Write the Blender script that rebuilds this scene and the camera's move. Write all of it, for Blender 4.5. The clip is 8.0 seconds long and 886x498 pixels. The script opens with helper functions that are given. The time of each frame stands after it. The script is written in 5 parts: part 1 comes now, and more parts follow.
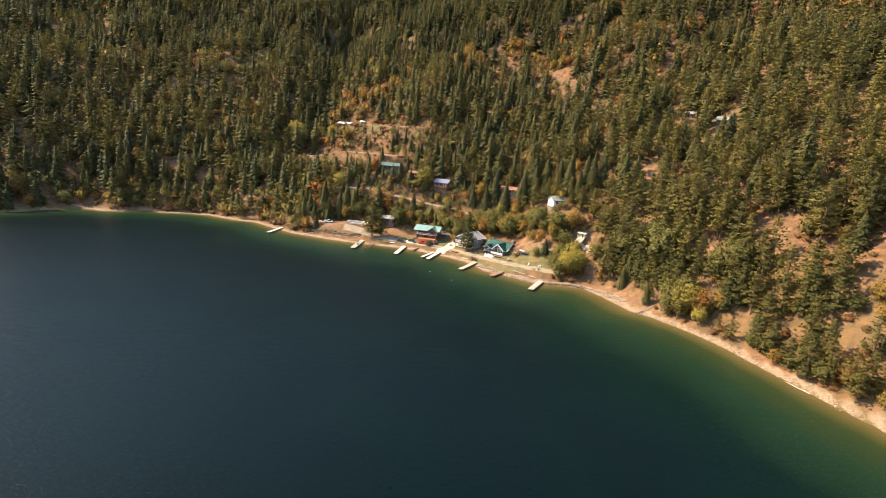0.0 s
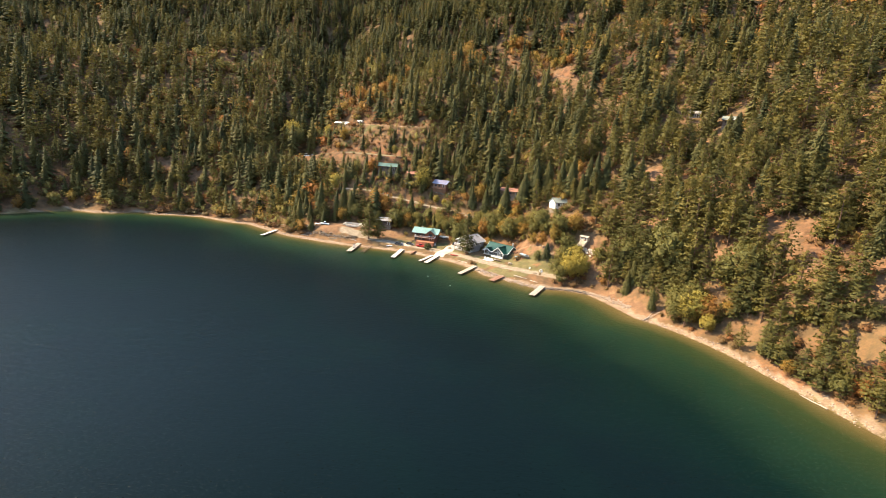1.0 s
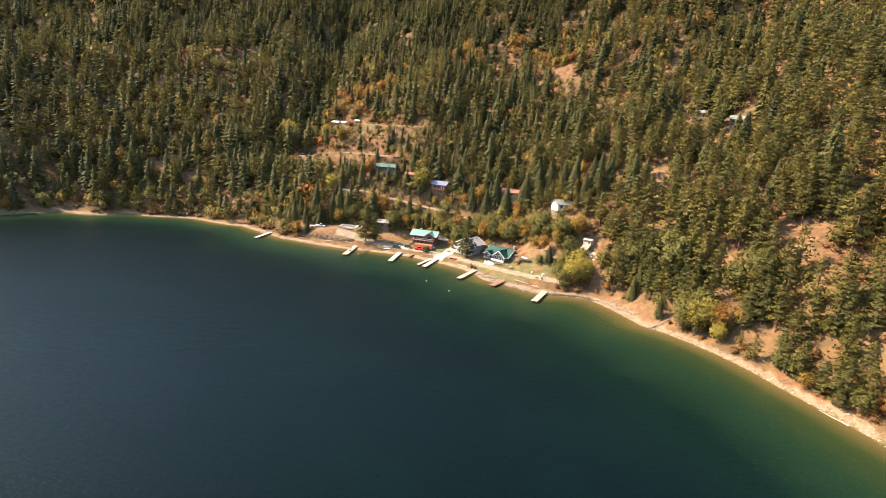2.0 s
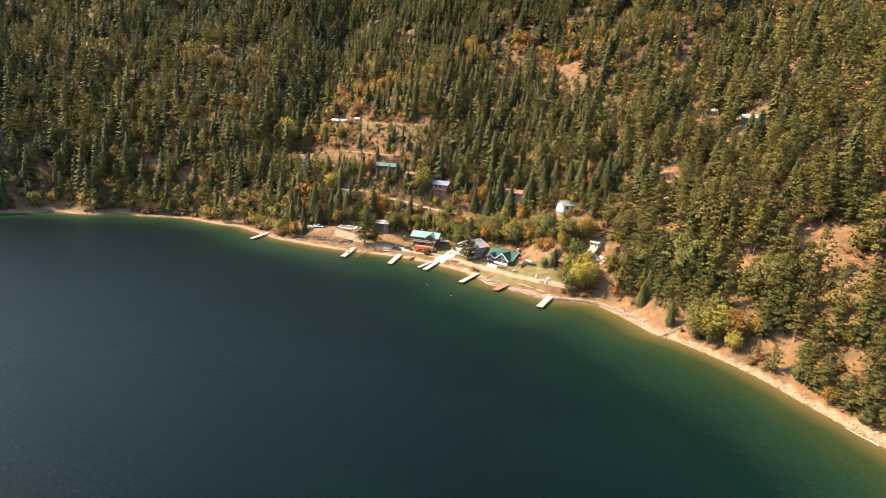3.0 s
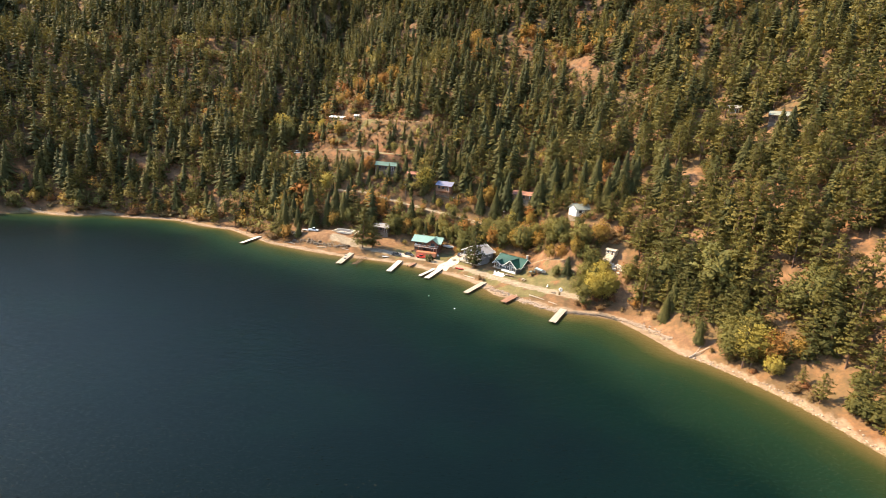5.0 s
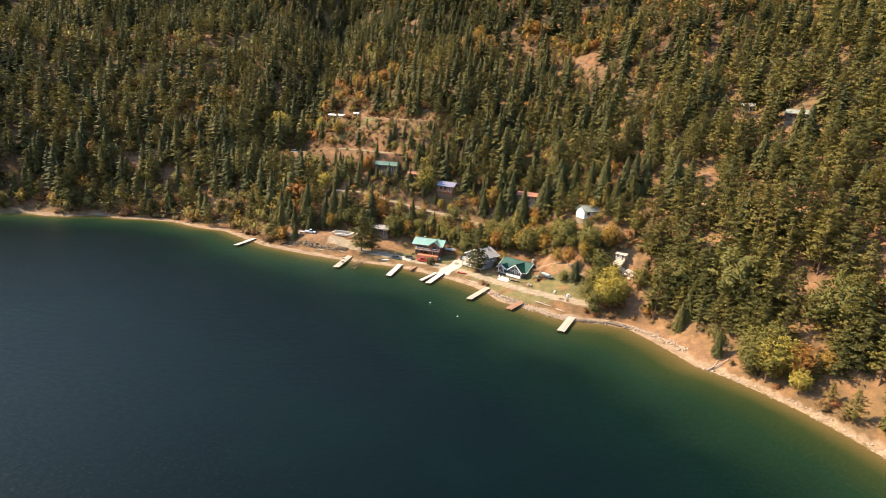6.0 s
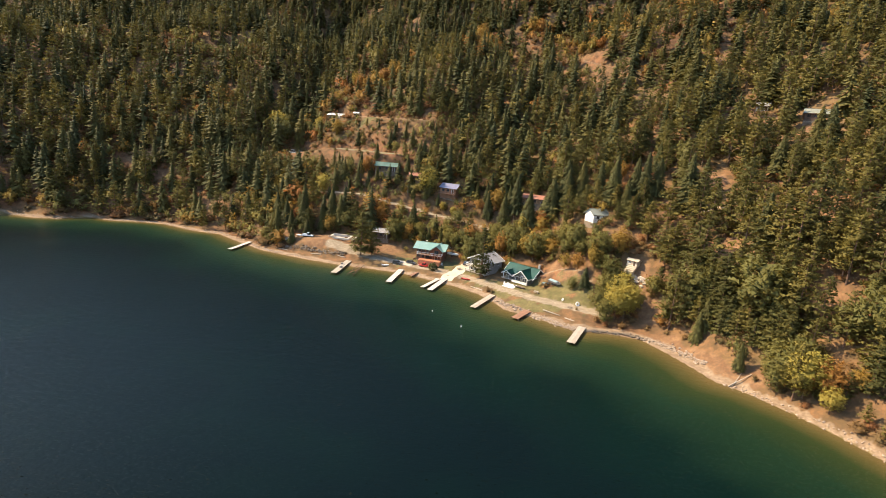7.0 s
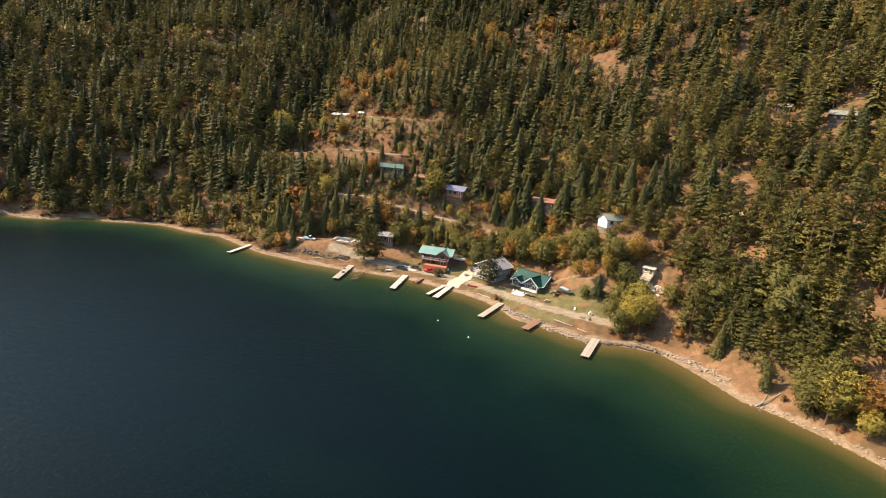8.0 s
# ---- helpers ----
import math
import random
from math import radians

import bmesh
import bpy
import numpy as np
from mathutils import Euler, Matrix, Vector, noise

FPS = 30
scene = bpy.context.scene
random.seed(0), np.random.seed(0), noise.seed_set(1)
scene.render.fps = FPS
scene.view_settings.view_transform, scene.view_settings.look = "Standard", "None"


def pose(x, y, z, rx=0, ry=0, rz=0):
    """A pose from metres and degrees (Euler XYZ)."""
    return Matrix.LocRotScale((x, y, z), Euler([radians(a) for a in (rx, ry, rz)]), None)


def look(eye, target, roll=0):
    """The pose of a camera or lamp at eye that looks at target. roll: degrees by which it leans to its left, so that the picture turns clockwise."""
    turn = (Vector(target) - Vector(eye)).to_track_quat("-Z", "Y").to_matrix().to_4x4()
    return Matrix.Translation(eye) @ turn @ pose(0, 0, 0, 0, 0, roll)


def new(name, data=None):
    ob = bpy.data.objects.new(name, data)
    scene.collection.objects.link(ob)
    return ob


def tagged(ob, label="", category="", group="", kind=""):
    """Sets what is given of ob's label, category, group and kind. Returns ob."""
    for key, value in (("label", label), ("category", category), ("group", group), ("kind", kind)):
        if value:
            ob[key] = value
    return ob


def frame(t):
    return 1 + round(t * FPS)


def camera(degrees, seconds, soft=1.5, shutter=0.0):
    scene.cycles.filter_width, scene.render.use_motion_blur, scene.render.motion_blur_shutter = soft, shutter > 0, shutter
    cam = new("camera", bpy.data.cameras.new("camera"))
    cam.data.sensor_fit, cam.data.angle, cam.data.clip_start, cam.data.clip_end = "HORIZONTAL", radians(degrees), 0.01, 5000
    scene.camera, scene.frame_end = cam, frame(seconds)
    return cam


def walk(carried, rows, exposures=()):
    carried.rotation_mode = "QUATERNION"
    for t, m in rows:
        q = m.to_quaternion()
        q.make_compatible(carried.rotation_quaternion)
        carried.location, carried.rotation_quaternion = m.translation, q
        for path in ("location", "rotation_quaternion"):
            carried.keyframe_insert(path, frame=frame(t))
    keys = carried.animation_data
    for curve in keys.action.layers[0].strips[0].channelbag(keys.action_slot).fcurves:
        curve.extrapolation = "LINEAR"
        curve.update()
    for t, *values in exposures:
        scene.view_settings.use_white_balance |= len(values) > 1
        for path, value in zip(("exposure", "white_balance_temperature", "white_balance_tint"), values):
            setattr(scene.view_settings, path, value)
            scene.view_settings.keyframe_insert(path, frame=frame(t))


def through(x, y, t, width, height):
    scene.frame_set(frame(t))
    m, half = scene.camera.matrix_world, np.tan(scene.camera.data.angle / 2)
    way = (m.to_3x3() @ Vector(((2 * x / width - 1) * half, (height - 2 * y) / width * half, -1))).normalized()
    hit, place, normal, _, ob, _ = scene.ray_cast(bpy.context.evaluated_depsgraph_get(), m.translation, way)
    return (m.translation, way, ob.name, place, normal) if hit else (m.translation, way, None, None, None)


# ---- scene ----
cam = camera(80.0, 8.0, soft=0.6)
PATH = [
    (0, (2.906, 2.052, 62.168), (2.772, 4.0, 61.738), 4.3),
    (0.5, (2.847, 5.765, 62.454), (2.715, 7.713, 62.022), 4.3),
    (1, (2.696, 9.549, 62.717), (2.564, 11.497, 62.284), 4.3),
    (1.5, (2.615, 13.655, 62.807), (2.484, 15.603, 62.374), 4.3),
    (3, (1.672, 26.279, 62.351), (1.536, 28.226, 61.913), 4.5),
    (3.5, (1.227, 30.609, 62.256), (1.088, 32.555, 61.818), 4.6),
    (4, (0.712, 35.134, 62.137), (0.573, 37.08, 61.696), 4.6),
    (4.5, (0.335, 39.784, 62.054), (0.192, 41.73, 61.611), 4.6),
    (6, (-1.7, 54.236, 61.315), (-1.847, 56.18, 60.868), 4.8),
    (6.5, (-2.387, 59.06, 61.074), (-2.536, 61.004, 60.628), 4.8),
    (7, (-3.126, 63.838, 60.749), (-3.278, 65.782, 60.305), 4.9),
    (7.5, (-3.733, 68.425, 60.583), (-3.897, 70.368, 60.139), 5.1),
    (8, (-4.344, 72.694, 60.398), (-4.517, 74.636, 59.956), 5.2),
]
EXPOSURE = [(t, stops - 0.08, 6520, 10) for t, stops in ((0.0, 1.86), (1.5, 2.08), (3.5, 2.12), (4.5, 2.06), (6.5, 1.78), (8.0, 1.57))]
walk(cam, [(t, look(eye, target, roll)) for t, eye, target, roll in PATH], EXPOSURE)

# ---- world, sun, exposure ----
SUN_AZ, SUN_EL = radians(-84), radians(46)   # azimuth from +y towards +x
to_sun = Vector((math.sin(SUN_AZ) * math.cos(SUN_EL), math.cos(SUN_AZ) * math.cos(SUN_EL), math.sin(SUN_EL)))
world = bpy.data.worlds.new("sky")
scene.world = world
world.use_nodes = True
wt = world.node_tree
sky = wt.nodes.new("ShaderNodeTexSky")
sky.sky_type = "NISHITA"
sky.sun_disc = False
sky.sun_elevation, sky.sun_rotation = SUN_EL, SUN_AZ
sky.air_density, sky.dust_density = 1.3, 0.2
wt.nodes["Background"].inputs["Strength"].default_value = 0.125
wt.links.new(sky.outputs[0], wt.nodes["Background"].inputs["Color"])
sun_data = bpy.data.lights.new("sun", "SUN")
sun_data.energy, sun_data.angle, sun_data.color = 4.1, radians(0.6), (1.0, 0.79, 0.51)
sun = new("sun", sun_data)
sun.matrix_world = look(tuple(to_sun * 900), (0, 0, 0))

# ---- materials ----
def material(name, rough=0.8, metal=0.0):
    m = bpy.data.materials.new(name)
    m.use_nodes = True
    b = m.node_tree.nodes["Principled BSDF"]
    b.inputs["Roughness"].default_value, b.inputs["Metallic"].default_value = rough, metal
    return m, m.node_tree, b


def node(nt, kind, **values):
    n = nt.nodes.new("ShaderNode" + kind)
    for k, v in values.items():
        n.inputs[k].default_value = v
    return n


def mix_rgb(nt, fac, a, b, blend="MIX"):
    n = nt.nodes.new("ShaderNodeMix")
    n.data_type, n.blend_type = "RGBA", blend
    for i, v in ((0, fac), (6, a), (7, b)):
        if isinstance(v, (int, float)):
            n.inputs[i].default_value = v
        elif isinstance(v, tuple):
            n.inputs[i].default_value = (*v, 1.0)
        else:
            nt.links.new(v, n.inputs[i])
    return n.outputs[2]


def math_node(nt, op, a, b=0.0, clamp=False):
    n = nt.nodes.new("ShaderNodeMath")
    n.operation, n.use_clamp = op, clamp
    for i, v in enumerate((a, b)):
        if isinstance(v, (int, float)):
            n.inputs[i].default_value = v
        else:
            nt.links.new(v, n.inputs[i])
    return n.outputs[0]


def noise_fac(nt, scale, detail=4.0, lo=0.35, hi=0.65, coords="Object", stretch=None):
    tc = nt.nodes.new("ShaderNodeTexCoord")
    vec = tc.outputs[coords]
    if stretch:
        mp = nt.nodes.new("ShaderNodeMapping")
        mp.inputs["Scale"].default_value = stretch
        nt.links.new(vec, mp.inputs[0])
        vec = mp.outputs[0]
    n = node(nt, "TexNoise", Scale=scale, Detail=detail)
    nt.links.new(vec, n.inputs["Vector"])
    r = node(nt, "MapRange", **{"From Min": lo, "From Max": hi})
    nt.links.new(n.outputs["Fac"], r.inputs[0])
    return r.outputs[0]


def add_bump(nt, b, height, strength=0.3, distance=0.05):
    bump = node(nt, "Bump", Strength=strength, Distance=distance)
    nt.links.new(height, bump.inputs["Height"])
    nt.links.new(bump.outputs[0], b.inputs["Normal"])


def attr(nt, name):
    n = nt.nodes.new("ShaderNodeAttribute")
    n.attribute_name = name
    return n.outputs["Fac"]


def two_tone(name, a, b, scale=1.0, rough=0.8, fine=12.0, bump=0.2, distance=0.02, metal=0.0, stretch=None, vary=0.0):
    """A surface of two mixed tones at a coarse scale, with a fine grain and relief."""
    m, nt, bs = material(name, rough, metal)
    f1 = noise_fac(nt, scale, 5.0, stretch=stretch)
    f2 = noise_fac(nt, scale * fine, 3.0, stretch=stretch)
    col = mix_rgb(nt, f1, a, b)
    dark = tuple(v * 0.72 for v in a)
    col = mix_rgb(nt, math_node(nt, "MULTIPLY", f2, 0.45), col, dark)
    if vary:
        info = nt.nodes.new("ShaderNodeObjectInfo")
        col = mix_rgb(nt, math_node(nt, "MULTIPLY", info.outputs["Random"], vary), col, tuple(v * 0.55 for v in b))
    nt.links.new(col, bs.inputs["Base Color"])
    if bump:
        add_bump(nt, bs, f2, bump, distance)
    return m


def leaf_material(name, a, b, c, through=0.25):
    """Foliage: tint per tree runs from a over b to c; each spray differs a little, and some light passes through."""
    m, nt, bs = material(name, 0.75)
    bs.inputs["Specular IOR Level"].default_value = 0.25
    info = nt.nodes.new("ShaderNodeObjectInfo")
    geo = nt.nodes.new("ShaderNodeNewGeometry")
    t = math_node(nt, "ADD", attr(nt, "tint"), math_node(nt, "MULTIPLY", info.outputs["Random"], 0.45))
    t = math_node(nt, "FRACT", t)
    ramp = nt.nodes.new("ShaderNodeValToRGB")
    ramp.color_ramp.elements[0].color = (*a, 1)
    ramp.color_ramp.elements[1].color = (*c, 1)
    mid = ramp.color_ramp.elements.new(0.5)
    mid.color = (*b, 1)
    nt.links.new(t, ramp.inputs[0])
    k = math_node(nt, "MULTIPLY_ADD", geo.outputs["Random Per Island"], 0.34)
    k.node.inputs[2].default_value = 0.83
    hsv = node(nt, "HueSaturation")
    nt.links.new(ramp.outputs[0], hsv.inputs["Color"])
    nt.links.new(k, hsv.inputs["Value"])
    nt.links.new(hsv.outputs[0], bs.inputs["Base Color"])
    tr = node(nt, "BsdfTranslucent")
    nt.links.new(hsv.outputs[0], tr.inputs["Color"])
    mx = node(nt, "MixShader", Fac=through)
    nt.links.new(bs.outputs[0], mx.inputs[1])
    nt.links.new(tr.outputs[0], mx.inputs[2])
    nt.links.new(mx.outputs[0], nt.nodes["Material Output"].inputs[0])
    return m


FIR = leaf_material("fir_needles", (0.044, 0.049, 0.016), (0.073, 0.071, 0.02), (0.108, 0.092, 0.023), 0.24)
PINE = leaf_material("pine_needles", (0.072, 0.067, 0.018), (0.108, 0.093, 0.021), (0.145, 0.115, 0.026), 0.28)
DARKPINE = leaf_material("dark_pine_needles", (0.055, 0.056, 0.016), (0.085, 0.079, 0.02), (0.122, 0.101, 0.024), 0.26)
AUTUMN = leaf_material("autumn_leaves", (0.21, 0.16, 0.032), (0.245, 0.145, 0.03), (0.245, 0.095, 0.024), 0.3)
GOLD = leaf_material("yellow_leaves", (0.25, 0.21, 0.045), (0.3, 0.24, 0.05), (0.28, 0.2, 0.045), 0.34)
GREENLEAF = leaf_material("green_leaves", (0.08, 0.08, 0.022), (0.12, 0.108, 0.028), (0.19, 0.155, 0.038), 0.3)
SCRUB = leaf_material("dry_scrub", (0.11, 0.085, 0.034), (0.17, 0.1, 0.04), (0.225, 0.1, 0.04), 0.35)
BARK = two_tone("bark", (0.16, 0.085, 0.05), (0.09, 0.06, 0.045), 1.2, 0.9, 6, 0.5, 0.05, stretch=(1, 1, 0.25))


def ground_material():
    m, nt, bs = material("hillside", 0.95)
    bs.inputs["Specular IOR Level"].default_value = 0.15
    big, mid, fine = noise_fac(nt, 0.035, 4), noise_fac(nt, 0.35, 6, 0.38, 0.62), noise_fac(nt, 1.6, 5, 0.38, 0.62)
    floor = mix_rgb(nt, mid, (0.085, 0.045, 0.024), (0.21, 0.1, 0.048))
    floor = mix_rgb(nt, math_node(nt, "MULTIPLY", big, 0.55), floor, (0.13, 0.1, 0.042))
    bare = mix_rgb(nt, mid, (0.145, 0.077, 0.04), (0.225, 0.128, 0.066))
    grass = mix_rgb(nt, mid, (0.09, 0.085, 0.031), (0.15, 0.125, 0.052))
    gravel = mix_rgb(nt, mid, (0.23, 0.185, 0.128), (0.31, 0.25, 0.175))
    beach = mix_rgb(nt, mid, (0.205, 0.142, 0.09), (0.285, 0.205, 0.134))
    bed = mix_rgb(nt, mid, (0.1, 0.075, 0.03), (0.16, 0.12, 0.05))
    col = floor
    for name, tone in (("bare", bare), ("grass", grass), ("gravel", gravel), ("beach", beach), ("bed", bed)):
        w = math_node(nt, "ADD", attr(nt, name), math_node(nt, "MULTIPLY", math_node(nt, "SUBTRACT", fine, 0.5), 0.3))
        r = node(nt, "MapRange", **{"From Min": 0.3, "From Max": 0.7})
        nt.links.new(w, r.inputs[0])
        col = mix_rgb(nt, r.outputs[0], col, tone)
    col = mix_rgb(nt, math_node(nt, "MULTIPLY", fine, 0.42), col, (0.09, 0.058, 0.036))
    nt.links.new(col, bs.inputs["Base Color"])
    add_bump(nt, bs, fine, 0.35, 0.12)
    return m


def water_material():
    m, nt, bs = material("lake_water", 0.3)
    bs.inputs["IOR"].default_value = 1.33
    bs.inputs["Specular IOR Level"].default_value = 0.14
    ramp = nt.nodes.new("ShaderNodeValToRGB")
    e = ramp.color_ramp.elements
    e[0].position, e[0].color = 0.0, (0.1, 0.066, 0.024, 1)
    e[1].position, e[1].color = 1.0, (0.0002, 0.0028, 0.0022, 1)
    for p, c in ((0.05, (0.062, 0.05, 0.016)), (0.13, (0.018, 0.028, 0.009)), (0.3, (0.0062, 0.0185, 0.0088)), (0.6, (0.0005, 0.006, 0.0034))):
        n = e.new(p)
        n.color = (*c, 1)
    d = attr(nt, "depth")
    w = noise_fac(nt, 0.03, 4, 0.2, 0.8)
    nt.links.new(math_node(nt, "MULTIPLY", d, math_node(nt, "ADD", 0.75, math_node(nt, "MULTIPLY", w, 0.5))), ramp.inputs[0])
    nt.links.new(ramp.outputs[0], bs.inputs["Base Color"])
    a = noise_fac(nt, 0.45, 3, 0.2, 0.8, stretch=(1.0, 1.7, 1))
    b = noise_fac(nt, 1.6, 3, 0.2, 0.8, stretch=(1.0, 1.4, 1))
    c = noise_fac(nt, 4.5, 2, 0.2, 0.8)
    # sharp little crests, smoother than the ruffled water between them, catch the sun
    crest = noise_fac(nt, 1.4, 2, 0.64, 0.75, stretch=(1.0, 1.6, 1))
    h = math_node(nt, "ADD", math_node(nt, "MULTIPLY", a, 0.45), math_node(nt, "MULTIPLY", b, 0.25))
    h = math_node(nt, "ADD", h, math_node(nt, "MULTIPLY", crest, math_node(nt, "MULTIPLY", math_node(nt, "ADD", c, 0.1), 1.1)))
    add_bump(nt, bs, h, 0.5, 0.25)
    calm = node(nt, "MapRange", **{"From Min": 0.0, "From Max": 0.25, "To Min": 0.32, "To Max": 0.16})
    nt.links.new(crest, calm.inputs[0])
    nt.links.new(calm.outputs[0], bs.inputs["Roughness"])
    return m


GROUND, WATER = ground_material(), water_material()
ROCK = two_tone("shore_rock", (0.26, 0.19, 0.135), (0.42, 0.32, 0.23), 0.7, 0.9, 6, 0.5, 0.06, vary=0.5)
PALEROCK = two_tone("pale_rubble", (0.42, 0.35, 0.27), (0.58, 0.5, 0.4), 0.7, 0.9, 6, 0.5, 0.06, vary=0.4)
DARKROCK = two_tone("wall_rock", (0.13, 0.1, 0.07), (0.24, 0.18, 0.13), 0.7, 0.9, 6, 0.5, 0.06, vary=0.5)
WHITEWOOD = two_tone("bleached_boards", (0.42, 0.38, 0.33), (0.54, 0.49, 0.43), 0.8, 0.8, 8, 0.2, 0.01, vary=0.35)
PALEWOOD = two_tone("weathered_boards", (0.3, 0.25, 0.195), (0.42, 0.36, 0.285), 0.8, 0.8, 8, 0.2, 0.01, vary=0.35)
BROWNWOOD = two_tone("brown_boards", (0.2, 0.1, 0.058), (0.28, 0.145, 0.085), 0.8, 0.8, 8, 0.2, 0.01, vary=0.35)
REDWOOD = two_tone("red_stained_boards", (0.46, 0.17, 0.075), (0.52, 0.21, 0.1), 0.8, 0.75, 8, 0.2, 0.01)
DARKWOOD = two_tone("dark_timber", (0.07, 0.045, 0.03), (0.12, 0.075, 0.05), 0.9, 0.8, 8, 0.2, 0.01)
LOGWOOD = two_tone("log_wall", (0.2, 0.11, 0.06), (0.3, 0.17, 0.09), 0.9, 0.75, 8, 0.3, 0.02)
REDLOG = two_tone("dark_red_log_wall", (0.13, 0.045, 0.025), (0.19, 0.07, 0.04), 0.9, 0.75, 8, 0.3, 0.02)
WHITEPAINT = two_tone("white_paint", (0.6, 0.59, 0.57), (0.68, 0.67, 0.65), 0.5, 0.6, 8, 0.05, 0.01)
GREYPAINT = two_tone("grey_siding", (0.16, 0.155, 0.15), (0.22, 0.21, 0.2), 0.5, 0.7, 8, 0.1, 0.01)
TEALROOF = two_tone("pale_green_metal_roof", (0.2, 0.33, 0.27), (0.27, 0.39, 0.34), 0.25, 0.45, 8, 0.05, 0.01, 0.3)
GREENROOF = two_tone("dark_green_metal_roof", (0.005, 0.045, 0.034), (0.009, 0.065, 0.048), 0.25, 0.4, 8, 0.05, 0.01, 0.3)
GREYROOF = two_tone("grey_shingle_roof", (0.2, 0.19, 0.19), (0.28, 0.27, 0.27), 0.6, 0.85, 8, 0.3, 0.02)
MOSSROOF = two_tone("dull_green_metal_roof", (0.09, 0.15, 0.11), (0.13, 0.2, 0.15), 0.3, 0.5, 8, 0.05, 0.01, 0.2)
SAGEROOF = two_tone("grey_green_shingle_roof", (0.16, 0.17, 0.14), (0.22, 0.23, 0.19), 0.6, 0.85, 8, 0.3, 0.02)
VIOLETROOF = two_tone("blue_grey_metal_roof", (0.22, 0.22, 0.32), (0.3, 0.3, 0.4), 0.3, 0.4, 8, 0.05, 0.01, 0.3)
BROWNROOF = two_tone("brown_shingle_roof", (0.24, 0.095, 0.06), (0.33, 0.145, 0.09), 0.6, 0.85, 8, 0.3, 0.02)
CONCRETE = two_tone("concrete", (0.4, 0.335, 0.25), (0.48, 0.41, 0.32), 0.3, 0.9, 8, 0.2, 0.01)
PALEWALL = two_tone("pale_new_concrete", (0.5, 0.43, 0.34), (0.6, 0.53, 0.43), 0.3, 0.9, 8, 0.2, 0.01)
REDCAR = two_tone("red_car_paint", (0.45, 0.03, 0.02), (0.5, 0.04, 0.03), 0.5, 0.3, 8, 0)
DARKCAR = two_tone("dark_car_paint", (0.03, 0.035, 0.045), (0.05, 0.055, 0.06), 0.5, 0.3, 8, 0)
WHITECAR = two_tone("white_car_paint", (0.75, 0.75, 0.74), (0.8, 0.8, 0.8), 0.5, 0.3, 8, 0)
TYRE = two_tone("rubber", (0.02, 0.02, 0.02), (0.035, 0.035, 0.035), 2, 0.85, 8, 0)
DARKPAINT = two_tone("dark_green_grey_siding", (0.07, 0.075, 0.068), (0.1, 0.1, 0.09), 0.5, 0.7, 8, 0.1, 0.01)
TARP = two_tone("blue_grey_tarp", (0.16, 0.24, 0.26), (0.24, 0.33, 0.34), 0.8, 0.6, 8, 0.2, 0.02)
GLASS, _nt, _b = material("window_glass", 0.05)
_b.inputs["Base Color"].default_value = (0.03, 0.035, 0.04, 1)
_b.inputs["Specular IOR Level"].default_value = 0.8

# ---- terrain: shoreline, heights, roads ----
SHORE = np.array([(-1600, -300), (-700, 130), (-420, 225), (-310, 258), (-268, 274), (-256, 292), (-243, 306), (-221, 304.5), (-214, 314), (-209, 319),
                  (-198, 315), (-186, 319), (-171, 320.5), (-150, 312.5), (-135, 311), (-124, 303), (-114, 296), (-103, 289), (-94, 286), (-79, 281.5),
                  (-64, 278.5), (-39, 276.5), (-25, 271), (-13, 265), (-4, 258.5), (2, 251), (6, 243.5), (20, 236), (26, 231), (31, 229.5), (39, 230.5),
                  (49.5, 228.5), (55.5, 218.5), (60, 209), (62.5, 202.5), (67, 199.5), (71, 195.5), (76, 189), (82, 180), (86.5, 170.5), (90, 160),
                  (94.5, 149), (98, 139), (104, 125), (112, 100), (121, 60), (131, 0), (200, -400), (320, -1600)], float)
INLAND = np.array([0, 4, 10, 20, 35, 60, 100, 160, 260, 420, 700, 1500, 3000], float)
BEARINGS = [-40, -24, -9, 4, 12, 20, 28]
PROFILES = np.array([
    [0, 1.0, 5, 13, 25, 42, 64, 96, 140, 215, 340, 520, 560],
    [0, 1.5, 5, 14, 26, 45, 72, 105, 160, 245, 380, 560, 600],
    [0, 1.2, 2.6, 3.6, 13, 36, 64, 104, 160, 245, 380, 560, 600],
    [0, 1.2, 2.4, 3.0, 12, 36, 60, 104, 165, 250, 380, 560, 600],
    [0, 1.0, 3.0, 10, 25, 42, 65, 104, 165, 250, 380, 560, 600],
    [0, 1.0, 4.0, 15, 30, 46, 68, 104, 165, 250, 380, 560, 600],
    [0, 1.5, 4.0, 17, 33, 50, 76, 108, 165, 250, 380, 560, 600]], float)


def along(px, py, line):
    """Distance of points to a polyline, and how far along it (in vertices) the nearest place lies."""
    best, where = np.full(px.shape, 1e9), np.zeros(px.shape)
    for i in range(len(line) - 1):
        ax, ay = line[i][:2]
        ux, uy = line[i + 1][0] - ax, line[i + 1][1] - ay
        t = np.clip(((px - ax) * ux + (py - ay) * uy) / (ux * ux + uy * uy), 0, 1)
        d = np.hypot(px - ax - t * ux, py - ay - t * uy)
        near = d < best
        best, where = np.where(near, d, best), np.where(near, i + t, where)
    return best, where


